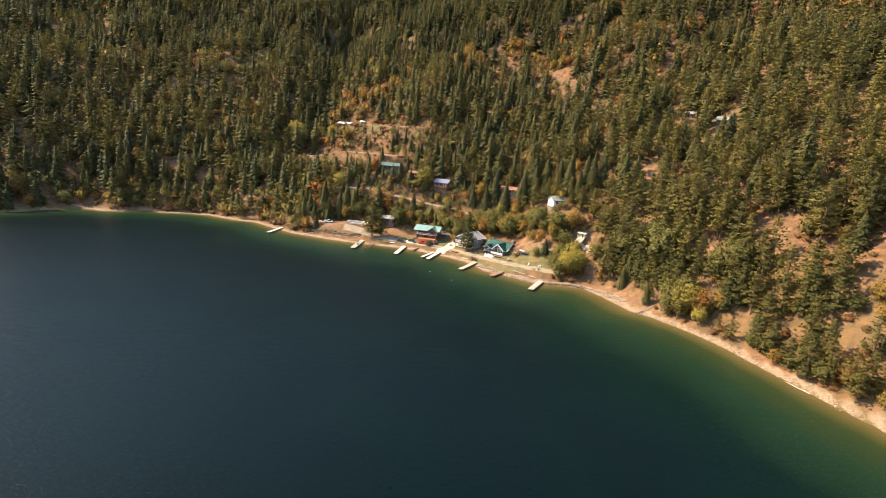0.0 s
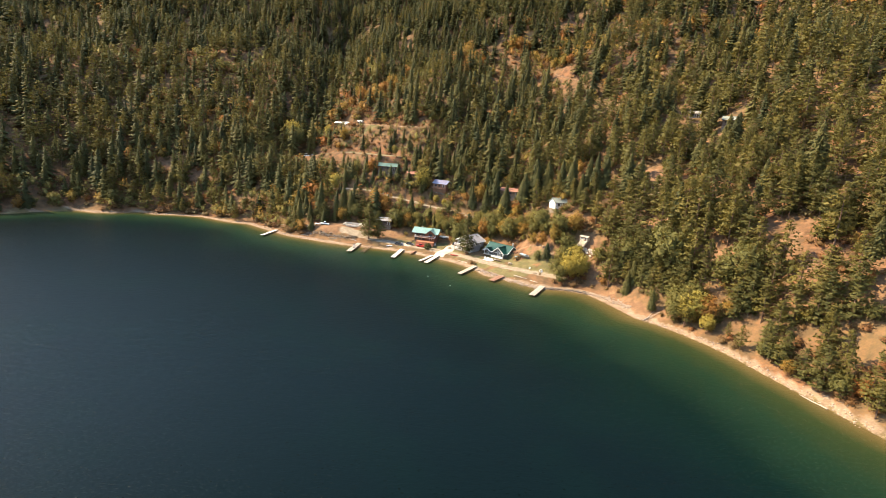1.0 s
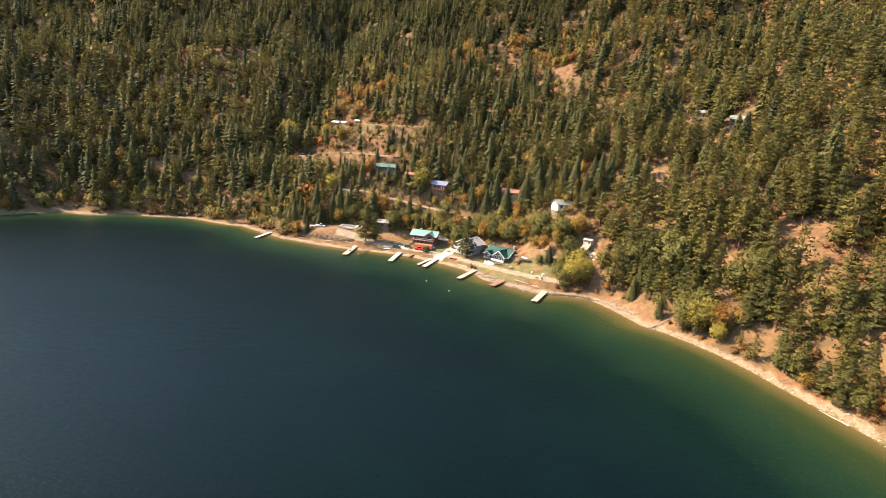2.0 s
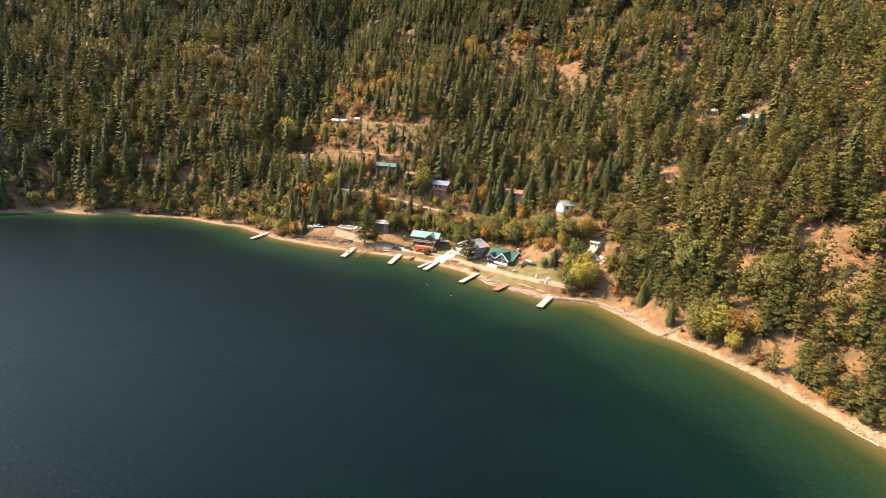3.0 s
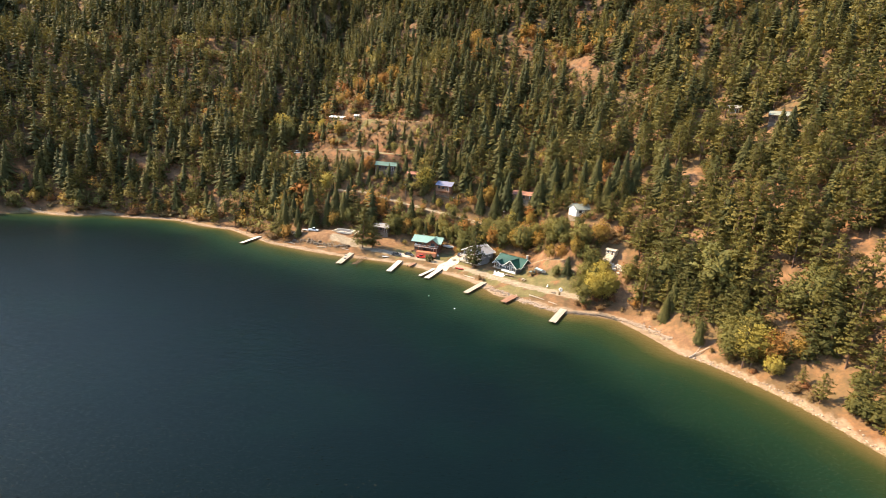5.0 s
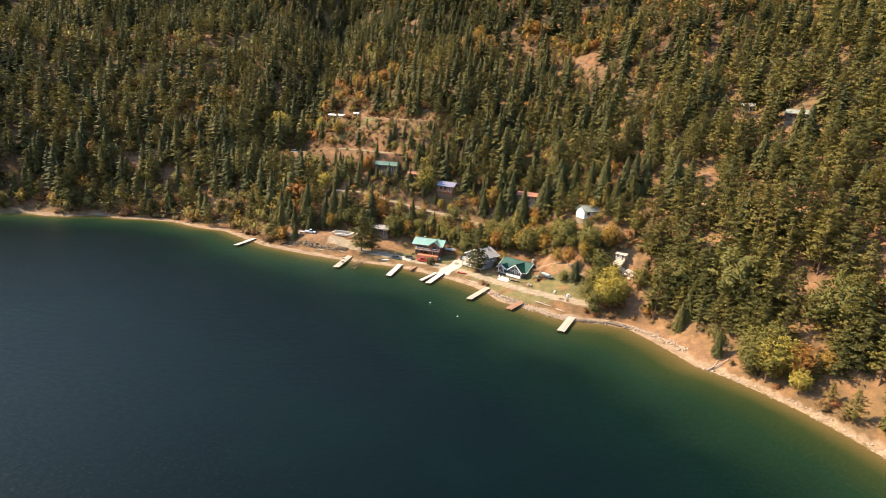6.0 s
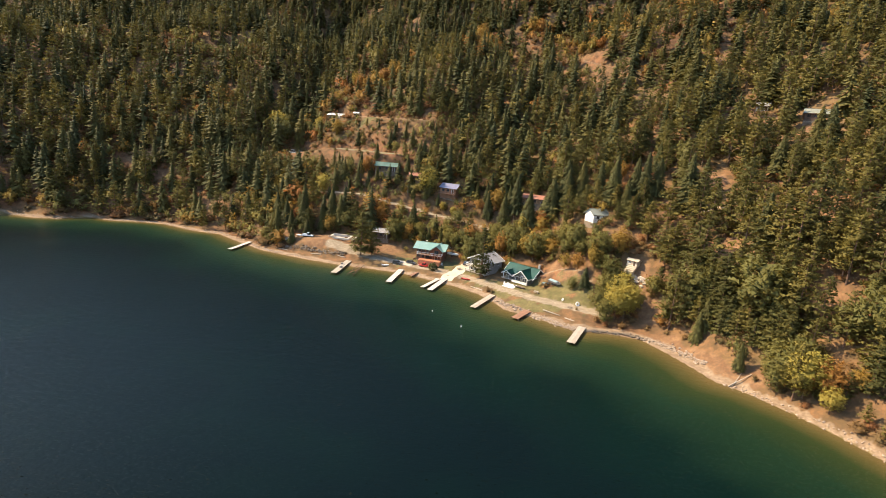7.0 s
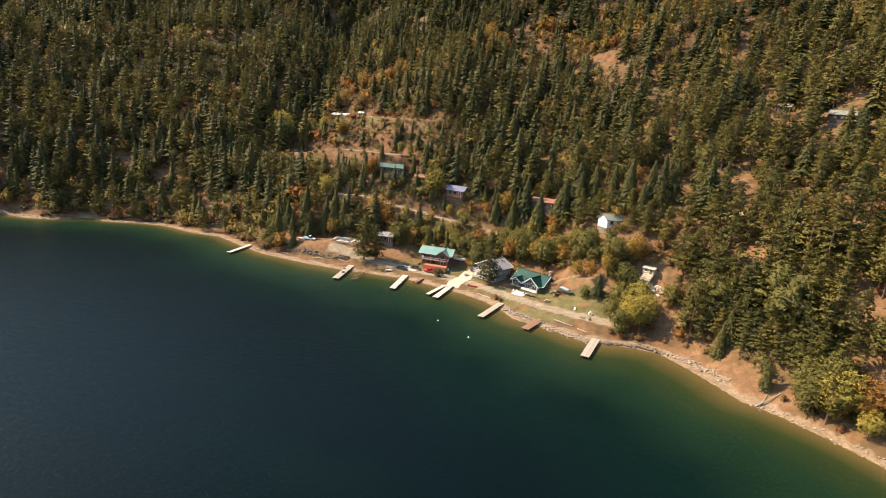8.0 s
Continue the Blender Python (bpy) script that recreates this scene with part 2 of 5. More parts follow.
def waves(px, py, size, seed):
    """Smooth noise of about -1 to 1, with bumps of that size."""
    out = np.zeros(px.shape)
    for k in range(5):
        a = seed * 1.7 + k * 2.399
        q = 6.283 / (size * (0.7 + 0.17 * k))
        out += np.sin((px * math.cos(a) + py * math.sin(a)) * q + seed * 3.1 + 1.3 * k + 1.1 * np.sin((py * math.cos(a) - px * math.sin(a)) * q * 0.6 + k))
    return out / 3.2


def inland(px, py):
    """Signed distance from the waterline: positive on land."""
    d, _ = along(px, py, SHORE)
    ring = [*map(tuple, SHORE), (320, -4000), (-1600, -4000)]
    inside = np.zeros(px.shape, bool)
    for (x0, y0), (x1, y1) in zip(ring, ring[1:] + ring[:1]):
        if y0 != y1:
            inside ^= ((y0 > py) != (y1 > py)) & (px < (x1 - x0) * (py - y0) / (y1 - y0) + x0)
    return np.where(inside, -d, d)


def sand(px, py):
    """How far the flat sand reaches inland before the bank begins to rise."""
    reach = np.interp(px, [-230, -200, -100, -55, -40, -10, 50, 60, 66, 84], [0, 4, 4.5, 3.2, 2, 3.8, 4.5, 2.6, 0.4, -1.8])
    return np.where(py < 165, -1.0, reach)


def bank(px, py, d):
    """The hillside before roads are cut into it."""
    reach = sand(px, py)
    d = np.where(d > 0, np.where(reach > 0, np.maximum(d - reach, 0.3 * np.minimum(d, reach + 1.5)), d - reach * np.clip(d / 4, 0, 1)), d)
    bearing = np.degrees(np.arctan2(px, np.maximum(py - 30, 5)))
    heights = np.array([np.interp(d, INLAND, row) for row in PROFILES])
    k = np.clip(np.interp(bearing, BEARINGS, np.arange(len(BEARINGS))), 0, len(BEARINGS) - 1.001)
    i = k.astype(int)
    f = k - i
    f = f * f * (3 - 2 * f)
    cols = np.arange(px.size).reshape(px.shape)
    flat = heights.reshape(len(PROFILES), -1)
    z = flat[i, cols] * (1 - f) + flat[i + 1, cols] * f
    z = z + waves(px, py, 26, 1) * np.clip((d - 30) / 60, 0, 1) * 2.0 + waves(px, py, 130, 2) * np.clip((d - 60) / 150, 0, 1) * 9
    # a draw that runs up between the two hills
    draw = np.exp(-(along(px, py, [(-128, 345), (-132, 375), (-133, 402), (-136, 441), (-142, 495), (-156, 594), (-162, 700)])[0] / 24) ** 2) * np.clip((d - 25) / 90, 0, 1) * 24
    z = z - draw
    return np.where(d > 0, z + waves(px, py, 5, 3) * np.clip(d / 20, 0, 1) * 0.25, np.maximum(d * 0.22, -14))


# roads and levelled yards: centre line, half width, soft edge
ROADS = [
    ("shore_road", [(-72, 294.5), (-53, 289.5), (-38, 285.5), (-24, 281.5), (-6, 272.5), (15, 255.2), (27, 248.2), (40, 243.5)], 3.1, 3.0),
    ("hill_road", [(-94, 334.5), (-70, 330), (-48.5, 324.6), (-30, 320), (-16, 315.6), (5, 304), (14, 297)], 2.0, 4.0),
    ("clearing", [(-124, 384), (-96, 372.5), (-59, 354)], 6.2, 7.0),
    ("upper_yard", [(-114, 417), (-92, 404), (-67, 387), (-47, 376)], 3.6, 6.0),
    ("yard_track", [(21, 273.5), (28, 270), (34, 263.5), (37, 257)], 1.6, 2.5),
    ("forest_track", [(-24, 474), (-4, 468), (13, 460), (32, 449), (47, 426), (63, 400)], 1.1, 1.5),
    ("site_pad", [(-82, 302), (-74, 302.5), (-64, 301)], 5.0, 8.0),
    ("side_path", [(74, 270), (86, 266.5), (94, 264)], 1.2, 2.0),
]


def ground(px, py):
    px, py = np.atleast_1d(np.asarray(px, float)), np.atleast_1d(np.asarray(py, float))
    d = inland(px, py)
    z = bank(px, py, d)
    for _, line, half, soft in ROADS:
        lx, ly = np.array(line, float).T
        lz = bank(lx, ly, inland(lx, ly))
        r, w = along(px, py, line)
        f = np.clip((half + soft - r) / soft, 0, 1)
        f = f * f * (3 - 2 * f) * (d > 0.5)
        z = z * (1 - f) + np.interp(w, np.arange(len(lz)), lz) * f
    return z


def ground_at(x, y):
    return float(ground(x, y)[0])

# ---- the ground as one sheet, and the lake ----
def smooth(v, lo, hi):
    t = np.clip((v - lo) / (hi - lo), 0, 1)
    return t * t * (3 - 2 * t)


# bare patches of slope and mown yards: x, y, radii
BARE = [(-73, 302, 12, 6), (32, 265, 5, 6), (25, 272, 6, 3.5), (-47, 300, 8, 4), (91.7, 209.5, 3.5, 4.5), (78, 243, 5, 6), (105.5, 194, 3.5, 3.5), (82, 214, 3, 3), (57.5, 244, 4.5, 7), (54, 254, 4, 4), (-62, 297, 13, 5), (-78, 295, 10, 4), (84, 281, 6, 4.5), (113, 203, 5, 3), (108, 198, 3.2, 3), (107.6, 222, 3, 2), (121.5, 205, 4.5, 2), (-208, 361, 10, 6), (-190, 352, 7, 4), (-150, 337, 8, 5),
        (52, 259, 6, 3.5), (116, 317, 4, 8), (-104, 306, 5, 5), (109.7, 186, 3.5, 3.5)]
YARD = [(-78, 390, 9, 3.5), (12, 250, 8, 3), (18, 246, 7, 3), (-21, 287, 9, 6), (-8, 283, 8, 6), (12, 266, 11, 6), (26, 258, 9, 6), (-35, 288, 9, 6), (33, 249, 8, 5), (20, 251, 7, 2.5), (0, 268, 8, 5), (10, 258, 9, 4), (25, 247, 8, 3), (-16, 279, 7, 4)]


def patch(px, py, spots, grow=0.0):
    out = np.zeros(px.shape)
    for x, y, rx, ry in spots:
        r = np.hypot((px - x) / (rx + grow), (py - y) / (ry + grow)) * (1 + 0.3 * waves(px, py, 7, 9) + 0.2 * waves(px, py, 3, 4))
        out = np.maximum(out, 1 - smooth(r, 0.6, 1.25))
    return out


def beach_width(px, py):
    right = np.interp(py, [110, 132, 145, 160, 175, 190, 200, 222, 232], [5.5, 4.5, 3.2, 2.4, 2.2, 2.4, 3.5, 4.5, 4])
    left = np.interp(px, [-250, -230, -200, -110, -60, 0, 30, 45], [2.5, 3.5, 2.2, 2.4, 2.8, 3.2, 4, 3.5])
    return np.where(px > 52, right, left) + np.clip(sand(px, py), -0.8, 5) * 0.3


def sandy_bank(px, py, d):
    """The open strip of orange dirt behind the boulders."""
    return smooth(py, 197, 201) * (1 - smooth(py, 230, 234)) * (px > 50) * (1 - smooth(d * (1 + 0.15 * waves(px, py, 8, 6)), 7.5, 10)) * (d < 30)


def layers(px, py, d):
    road = np.zeros(px.shape)
    for name, line, half, _ in ROADS:
        r, _w = along(px, py, line)
        r = r * (1 + 0.12 * waves(px, py, 6, 8))
        road = np.maximum(road, (1 - smooth(r, half * 0.75, half * 1.25)) * (0.0 if name in ("clearing", "site_pad") else 0.6 if name == "yard_track" else 0.45 if name == "forest_track" else 1.0))
    meadow = 1 - smooth(along(px, py, ROADS[2][1])[0] * (1 + 0.2 * waves(px, py, 7, 8)), 4.5, 7.5)
    w = beach_width(px, py) * (1 + 0.25 * waves(px, py, 9, 5))
    return {"bed": 1 - smooth(d, -0.35, 0.1), "beach": (1 - smooth(d, w * 0.75, w * 1.2)) * (d < 30), "gravel": np.maximum(road, meadow * 0.5) * (d > 0),
            "grass": np.maximum(patch(px, py, YARD), meadow) * (d > 0), "bare": np.maximum(patch(px, py, BARE), sandy_bank(px, py, d)) * (d > 0)}


def steps(lo, hi, step, far_lo, far_hi):
    core = list(np.arange(lo, hi + step / 2, step))
    for sign, far in ((-1, far_lo), (1, far_hi)):
        s, p = step, core[0] if sign < 0 else core[-1]
        more = []
        while abs(p) < abs(far) or (p - far) * sign < 0:
            s *= 1.11
            p += sign * s
            more.append(p)
            if len(more) > 90:
                break
        core = more[::-1] + core if sign < 0 else core + more
    return np.array(core)


def sheet(name, xs, ys, zs, material_, attributes):
    nx, ny = len(xs), len(ys)
    gx, gy = np.meshgrid(xs, ys)
    verts = np.stack([gx, gy, zs], -1).reshape(-1, 3)
    a = (np.arange(ny - 1)[:, None] * nx + np.arange(nx - 1)[None, :]).reshape(-1)
    quads = np.stack([a, a + 1, a + 1 + nx, a + nx], -1)
    me = mesh_from(name, verts, quads)
    me.polygons.foreach_set("use_smooth", np.ones(len(quads), bool))
    for key, value in attributes.items():
        layer = me.attributes.new(key, "FLOAT", "POINT")
        layer.data.foreach_set("value", value.reshape(-1).astype(np.float32))
    me.materials.append(material_)
    return new(name, me)


def mesh_from(name, verts, faces, normals=None):
    """A mesh from numpy arrays of vertices and of triangles or quads."""
    me = bpy.data.meshes.new(name)
    n = faces.shape[1]
    me.vertices.add(len(verts))
    me.vertices.foreach_set("co", np.ascontiguousarray(verts, np.float32).reshape(-1))
    me.loops.add(faces.size)
    me.loops.foreach_set("vertex_index", np.ascontiguousarray(faces, np.int32).reshape(-1))
    me.polygons.add(len(faces))
    me.polygons.foreach_set("loop_start", np.arange(0, faces.size, n, dtype=np.int32))
    if normals is not None:
        me.polygons.foreach_set("use_smooth", np.ones(len(faces), bool))
        layer = me.attributes.new("custom_normal", "FLOAT_VECTOR", "POINT")
        layer.data.foreach_set("vector", np.ascontiguousarray(normals, np.float32).reshape(-1))
    me.update(calc_edges=True)
    return me


xs = steps(-130, 112, 1.4, -2600, 2600)
ys = steps(178, 410, 1.5, -2600, 2600)
gx, gy = np.meshgrid(xs, ys)
gd = inland(gx.reshape(-1), gy.reshape(-1))
gz = ground(gx.reshape(-1), gy.reshape(-1))
hillside = sheet("ground", xs, ys, gz.reshape(gx.shape), GROUND, layers(gx.reshape(-1), gy.reshape(-1), gd))
tagged(hillside, "steep dry hillside with brown needle litter and sand", "ground", kind="structure")

wx, wy = steps(-130, 112, 2.6, -2600, 700), steps(60, 330, 2.6, -2600, 500)
hx, hy = np.meshgrid(wx, wy)
wd = inland(hx.reshape(-1), hy.reshape(-1))
# how far the eye sees into the water before it turns dark, 0 at the waterline
shelf = np.interp(hx.reshape(-1), [-260, -150, -60, 0, 40, 70, 100], [30, 46, 62, 71, 75, 69, 64])
lake = sheet("water", wx, wy, np.zeros(hx.shape), WATER, {"depth": np.clip(-wd / shelf, 0, 1)})
tagged(lake, "dark green lake with small wind ripples", "water", kind="structure")

# ---- trees ----
def part(name, me, material_, parent, label=""):
    """Links a mesh (or a bmesh) as one mesh object under a thing or a part."""
    if isinstance(me, bmesh.types.BMesh):
        bm, me = me, bpy.data.meshes.new(name)
        bm.to_mesh(me)
        bm.free()
    if material_ and not me.materials:
        me.materials.append(material_)
    ob = new(name, me)
    ob.parent = parent
    return tagged(ob, label)


def trunk_arrays(height, r, sides=5, lean=0.0, rings=(0.0, 0.5, 1.0)):
    v, f = [], []
    for i, k in enumerate(rings):
        for j in range(sides):
            a = 6.283 * j / sides
            rr = r * (1 - 0.85 * k)
            v.append((math.cos(a) * rr + lean * k * k, math.sin(a) * rr, k * height - (0.6 if i == 0 else 0)))
    for i in range(len(rings) - 1):
        for j in range(sides):
            a, b = i * sides + j, i * sides + (j + 1) % sides
            f += [(a, b, b + sides), (a, b + sides, a + sides)]
    return np.array(v, float), np.array(f, int)


def heart(rng, rings, sides, lo, hi, girth, jag=0.22, tier=0.0):
    """The dense, uneven inside of a crown, from height lo to hi; girth(k) is its radius at k of its height."""
    v, f = [], []
    for i in range(rings):
        k = i / (rings - 1)
        for j in range(sides):
            a = 6.283 * (j + 0.5 * (i % 2)) / sides + rng.uniform(-0.2, 0.2)
            r = girth(min(max(k + rng.uniform(-0.03, 0.03), 0), 1)) * (1 + rng.uniform(-jag, jag)) * (1 + (tier if i % 2 == 0 else -tier))
            v.append((math.cos(a) * r, math.sin(a) * r, lo + (hi - lo) * min(max(k + rng.uniform(-0.4, 0.4) / rings, 0), 1)))
    for i in range(rings - 1):
        for j in range(sides):
            a, b = i * sides + j, i * sides + (j + 1) % sides
            f += [(a, b, b + sides), (a, b + sides, a + sides)]
    f += [(0, j + 1, j) for j in range(1, sides - 1)]
    return np.array(v, float), np.array(f, int)


def round_heart(rng, rings, sides, middle, half, radius):
    return heart(rng, rings, sides, middle - half, middle + half, lambda k: radius * math.sqrt(max(1 - (2 * k - 1) ** 2, 0.02)), 0.25)


def fir_crown(rng, levels, per, radius, base=0.06, fine=False):
    """Whorls of drooping boughs for a tree of height 1: each bough a folded fan, with gaps and uneven reach."""
    v, f = [], []
    gap, sway = rng.uniform(0, 6.28), rng.uniform(0.1, 0.28)
    for i in range(levels):
        k = min(max((i + rng.uniform(-0.35, 0.35)) / levels, 0.0), 0.97)
        ring = radius * (1 - k) ** 0.82 * min(1, 0.72 + 2.6 * k) * rng.uniform(0.86, 1.12) + 0.012
        n = max(4, round(per * (0.55 + 0.45 * (1 - k))))
        turn = rng.uniform(0, 6.28)
        for j in range(n):
            a = turn + 6.283 * (j + rng.uniform(-0.3, 0.3)) / n
            L = ring * (1 + sway * math.sin(a + gap)) * rng.uniform(0.55, 1.2)
            if rng.random() < 0.07:
                L *= 0.45
            h = base + (0.965 - base) * k + rng.uniform(-0.9, 0.9) / levels
            c, s = math.cos(a), math.sin(a)
            wide = (1.3 if fine else 2.1) * ring / n * rng.uniform(0.6, 1.25)
            drop = L * (0.15 + 0.45 * (1 - k)) * rng.uniform(0.4, 1.5)
            o = len(v)
            v += [(0, 0, h + 0.02), (c * L * 0.62 - s * wide, s * L * 0.62 + c * wide, h - drop * 0.62 - 0.012), (c * L, s * L, h - drop),
                  (c * L * 0.62 + s * wide, s * L * 0.62 - c * wide, h - drop * 0.62 - 0.012)]
            f += [(o, o + 1, o + 2), (o, o + 2, o + 3)]
            if fine:  # side sprays and a hanging fringe
                for side in (-1, 1):
                    q = len(v)
                    m, e = rng.uniform(0.35, 0.6), rng.uniform(0.75, 1.0)
                    v += [(c * L * m, s * L * m, h - drop * m + 0.01), (c * L * e - side * s * wide * 1.25, s * L * e + side * c * wide * 1.25, h - drop * e - rng.uniform(0, 0.02)),
                          (c * L * 0.95, s * L * 0.95, h - drop * 0.8 - 0.02)]
                    f += [(q, q + 1, q + 2)]
    o = len(v)
    v += [(0.008, 0, 0.92), (-0.005, 0.007, 0.92), (-0.005, -0.007, 0.92), (0, 0, 1.0)]
    f += [(o, o + 1, o + 3), (o + 1, o + 2, o + 3), (o + 2, o, o + 3)]
    return np.array(v, float), np.array(f, int)


def clump_crown(rng, clumps, leaves, centre, radii, size, flat=0.0, fill=0.5):
    """A crown of leaf clumps spread through an uneven ellipsoid, with gaps."""
    v, f = [], []
    lobes = rng.normal(size=(5, 3))
    lobes /= np.linalg.norm(lobes, axis=1)[:, None]
    for _ in range(clumps):
        d = rng.normal(size=3)
        d /= np.linalg.norm(d)
        r = rng.uniform(fill, 1.0) * (0.78 + 0.3 * max(0, (lobes @ d).max()) + rng.uniform(-0.08, 0.08))
        p = np.array(centre) + d * np.array(radii) * r
        for _k in range(leaves):
            q = p + rng.normal(size=3) * size * 0.55
            u, w = rng.normal(size=3), rng.normal(size=3)
            u[2] *= 1 - flat
            w[2] *= 1 - flat
            u, w = u / np.linalg.norm(u) * size * rng.uniform(0.5, 1.1), w / np.linalg.norm(w) * size * rng.uniform(0.5, 1.1)
            o = len(v)
            v += [q - u * 0.6, q + u * 0.7 - w * 0.5, q + w]
            f += [(o, o + 1, o + 2)]
    return np.array(v, float), np.array(f, int)


def pine_crown(rng, limbs, pads, leaves, size, radius, base, taper):
    """Ponderosa: flattened pads of needles along uneven limbs, in a loose rounded cone above a bare stem."""
    v, f = [], []
    gap, sway = rng.uniform(0, 6.28), rng.uniform(0.12, 0.3)
    for i in range(limbs):
        k = (i + rng.random()) / limbs
        a = i * 2.399 + rng.uniform(-0.7, 0.7)
        reach = radius * (1 - k) ** taper * min(1, 0.62 + 1.9 * k) * (1 + sway * math.sin(a + gap) + 0.16 * math.sin(2.3 * gap + 17 * k)) + 0.012
        reach *= rng.uniform(0.75, 1.15) if rng.random() > 0.12 else 0.45
        for j in range(pads):
            m = 0.1 + 0.9 * ((j + rng.random()) / pads) ** 0.75
            swing = a + rng.uniform(-0.35, 0.35)
            p = np.array((math.cos(swing) * reach * m, math.sin(swing) * reach * m, base + (0.965 - base) * k + 0.16 * reach * m + rng.uniform(-0.012, 0.012)))
            g = size * (1.12 - 0.5 * k) * rng.uniform(0.75, 1.2)
            for _k in range(leaves):
                q = p + rng.normal(size=3) * g * (0.55, 0.55, 0.3)
                u, w = rng.normal(size=3) * (1, 1, 0.6), rng.normal(size=3) * (1, 1, 0.8)
                u, w = u / np.linalg.norm(u) * g * rng.uniform(0.8, 1.3), w / np.linalg.norm(w) * g * rng.uniform(0.45, 0.8)
                o = len(v)
                v += [q - u * 0.6, q + u * 0.7 - w * 0.5, q + w]
                f += [(o, o + 1, o + 2)]
    return np.array(v, float), np.array(f, int)


def leafy_crown(rng, clumps, leaves, size=0.085):
    return clump_crown(rng, clumps, leaves, (0, 0, 0.58), (0.33, 0.33, 0.42), size, 0.2, 0.45)


def scrub_crown(rng, clumps, leaves, size=0.16):
    return clump_crown(rng, clumps, leaves, (0, 0, 0.45), (0.55, 0.55, 0.5), size, 0.2, 0.3)


def facing(crown, middle=None, up=0.35, own=0.35):
    """Turns the sprays of a crown outwards and gives them rounded normals, as a mass of needles or leaves takes the light."""
    v, f = crown
    c = v[f].mean(axis=1)
    geo = np.cross(v[f[:, 1]] - v[f[:, 0]], v[f[:, 2]] - v[f[:, 0]])
    geo /= np.linalg.norm(geo, axis=1)[:, None] + 1e-9
    corner = v[f] * 0.5 + c[:, None] * 0.5
    around = corner - np.array(middle) if middle is not None else corner * (1, 1, 0)
    around /= np.linalg.norm(around, axis=2)[:, :, None] + 1e-6
    around[:, :, 2] += up
    around /= np.linalg.norm(around, axis=2)[:, :, None]
    out = around.mean(axis=1)
    back = (geo * out).sum(axis=1) < 0
    f = np.where(back[:, None], f[:, ::-1], f)
    around = np.where(back[:, None, None], around[:, ::-1], around)
    geo = np.where(back[:, None], -geo, geo)
    n = around + own * geo[:, None]
    n /= np.linalg.norm(n, axis=2)[:, :, None]
    # every face gets its own vertices, so that each keeps its own normal
    return v[f.reshape(-1)], np.arange(f.size).reshape(-1, 3), n.reshape(-1, 3)


def joined(a, b):
    return np.concatenate([a[0], b[0]]), np.concatenate([a[1], b[1] + len(a[0])])


rng = np.random.default_rng(11)


def fir(levels, per, rings, sides, fine=False, slim=(0.2, 0.27)):
    r = rng.uniform(*slim)
    body = heart(rng, rings, sides, 0.06, 0.93, lambda k: 0.2 * r * (1 - k) ** 0.85 * min(1, 0.6 + 3 * k) + 0.003, 0.5, 0.2)
    return joined(body, fir_crown(rng, levels, per, r, rng.uniform(0.03, 0.1), fine))


def pine(limbs, pads, leaves, size, radius=(0.21, 0.28), low=(0.1, 0.28), narrow=(0.42, 0.62)):
    r, base, taper = rng.uniform(*radius), rng.uniform(*low), rng.uniform(*narrow)
    return pine_crown(rng, limbs, pads, leaves, size, r, base, taper)


def leafy(clumps, leaves, size, rings, sides):
    return joined(round_heart(rng, rings, sides, 0.56, 0.22, 0.1), leafy_crown(rng, clumps, leaves, size))


def scrub(clumps, leaves, size, rings, sides):
    return joined(round_heart(rng, rings, sides, 0.3, 0.3, 0.26), scrub_crown(rng, clumps, leaves, size))


KINDS = {  # near crowns, middle crowns, far crowns, trunk radius, leaves
    "fir": ([fir(46, 15, 6, 6, True) for _ in range(6)], [fir(22, 11, 4, 4) for _ in range(10)], [fir(13, 8, 3, 4) for _ in range(10)], 0.014, FIR),
    "pine": ([pine(46, 4, 7, 0.039) for _ in range(7)], [pine(32, 3, 5, 0.05, narrow=(0.55, 0.85)) for _ in range(10)], [pine(20, 3, 4, 0.06, narrow=(0.55, 0.85)) for _ in range(10)], 0.016, PINE),
    "shorepine": ([pine(64, 5, 8, 0.035, (0.24, 0.3), (0.05, 0.1)) for _ in range(4)], [], [], 0.018, DARKPINE),
    "autumn": ([leafy(175, 9, 0.045, 5, 6) for _ in range(4)], [leafy(52, 6, 0.062, 3, 5) for _ in range(5)], [leafy(27, 5, 0.078, 3, 4) for _ in range(4)], 0.014, AUTUMN),
    "green": ([leafy(175, 9, 0.045, 5, 6) for _ in range(4)], [leafy(52, 6, 0.062, 3, 5) for _ in range(5)], [leafy(27, 5, 0.078, 3, 4) for _ in range(4)], 0.014, GREENLEAF),
    "gold": ([leafy(420, 9, 0.032, 5, 6) for _ in range(4)], [], [], 0.014, GOLD),
    "scrub": ([scrub(60, 6, 0.1, 4, 6)], [scrub(24, 5, 0.13, 3, 4) for _ in range(5)], [scrub(14, 4, 0.15, 3, 4) for _ in range(4)], 0.02, SCRUB),
}
for kind_, row in list(KINDS.items()):
    middle_ = {"fir": None, "pine": None, "shorepine": None, "scrub": (0, 0, 0.2)}.get(kind_, (0, 0, 0.45))
    KINDS[kind_] = tuple([facing(c, middle_, own=own_) for c in pool] for pool, own_ in zip(row[:3], (0.6, 0.6, 0.6))) + row[3:]
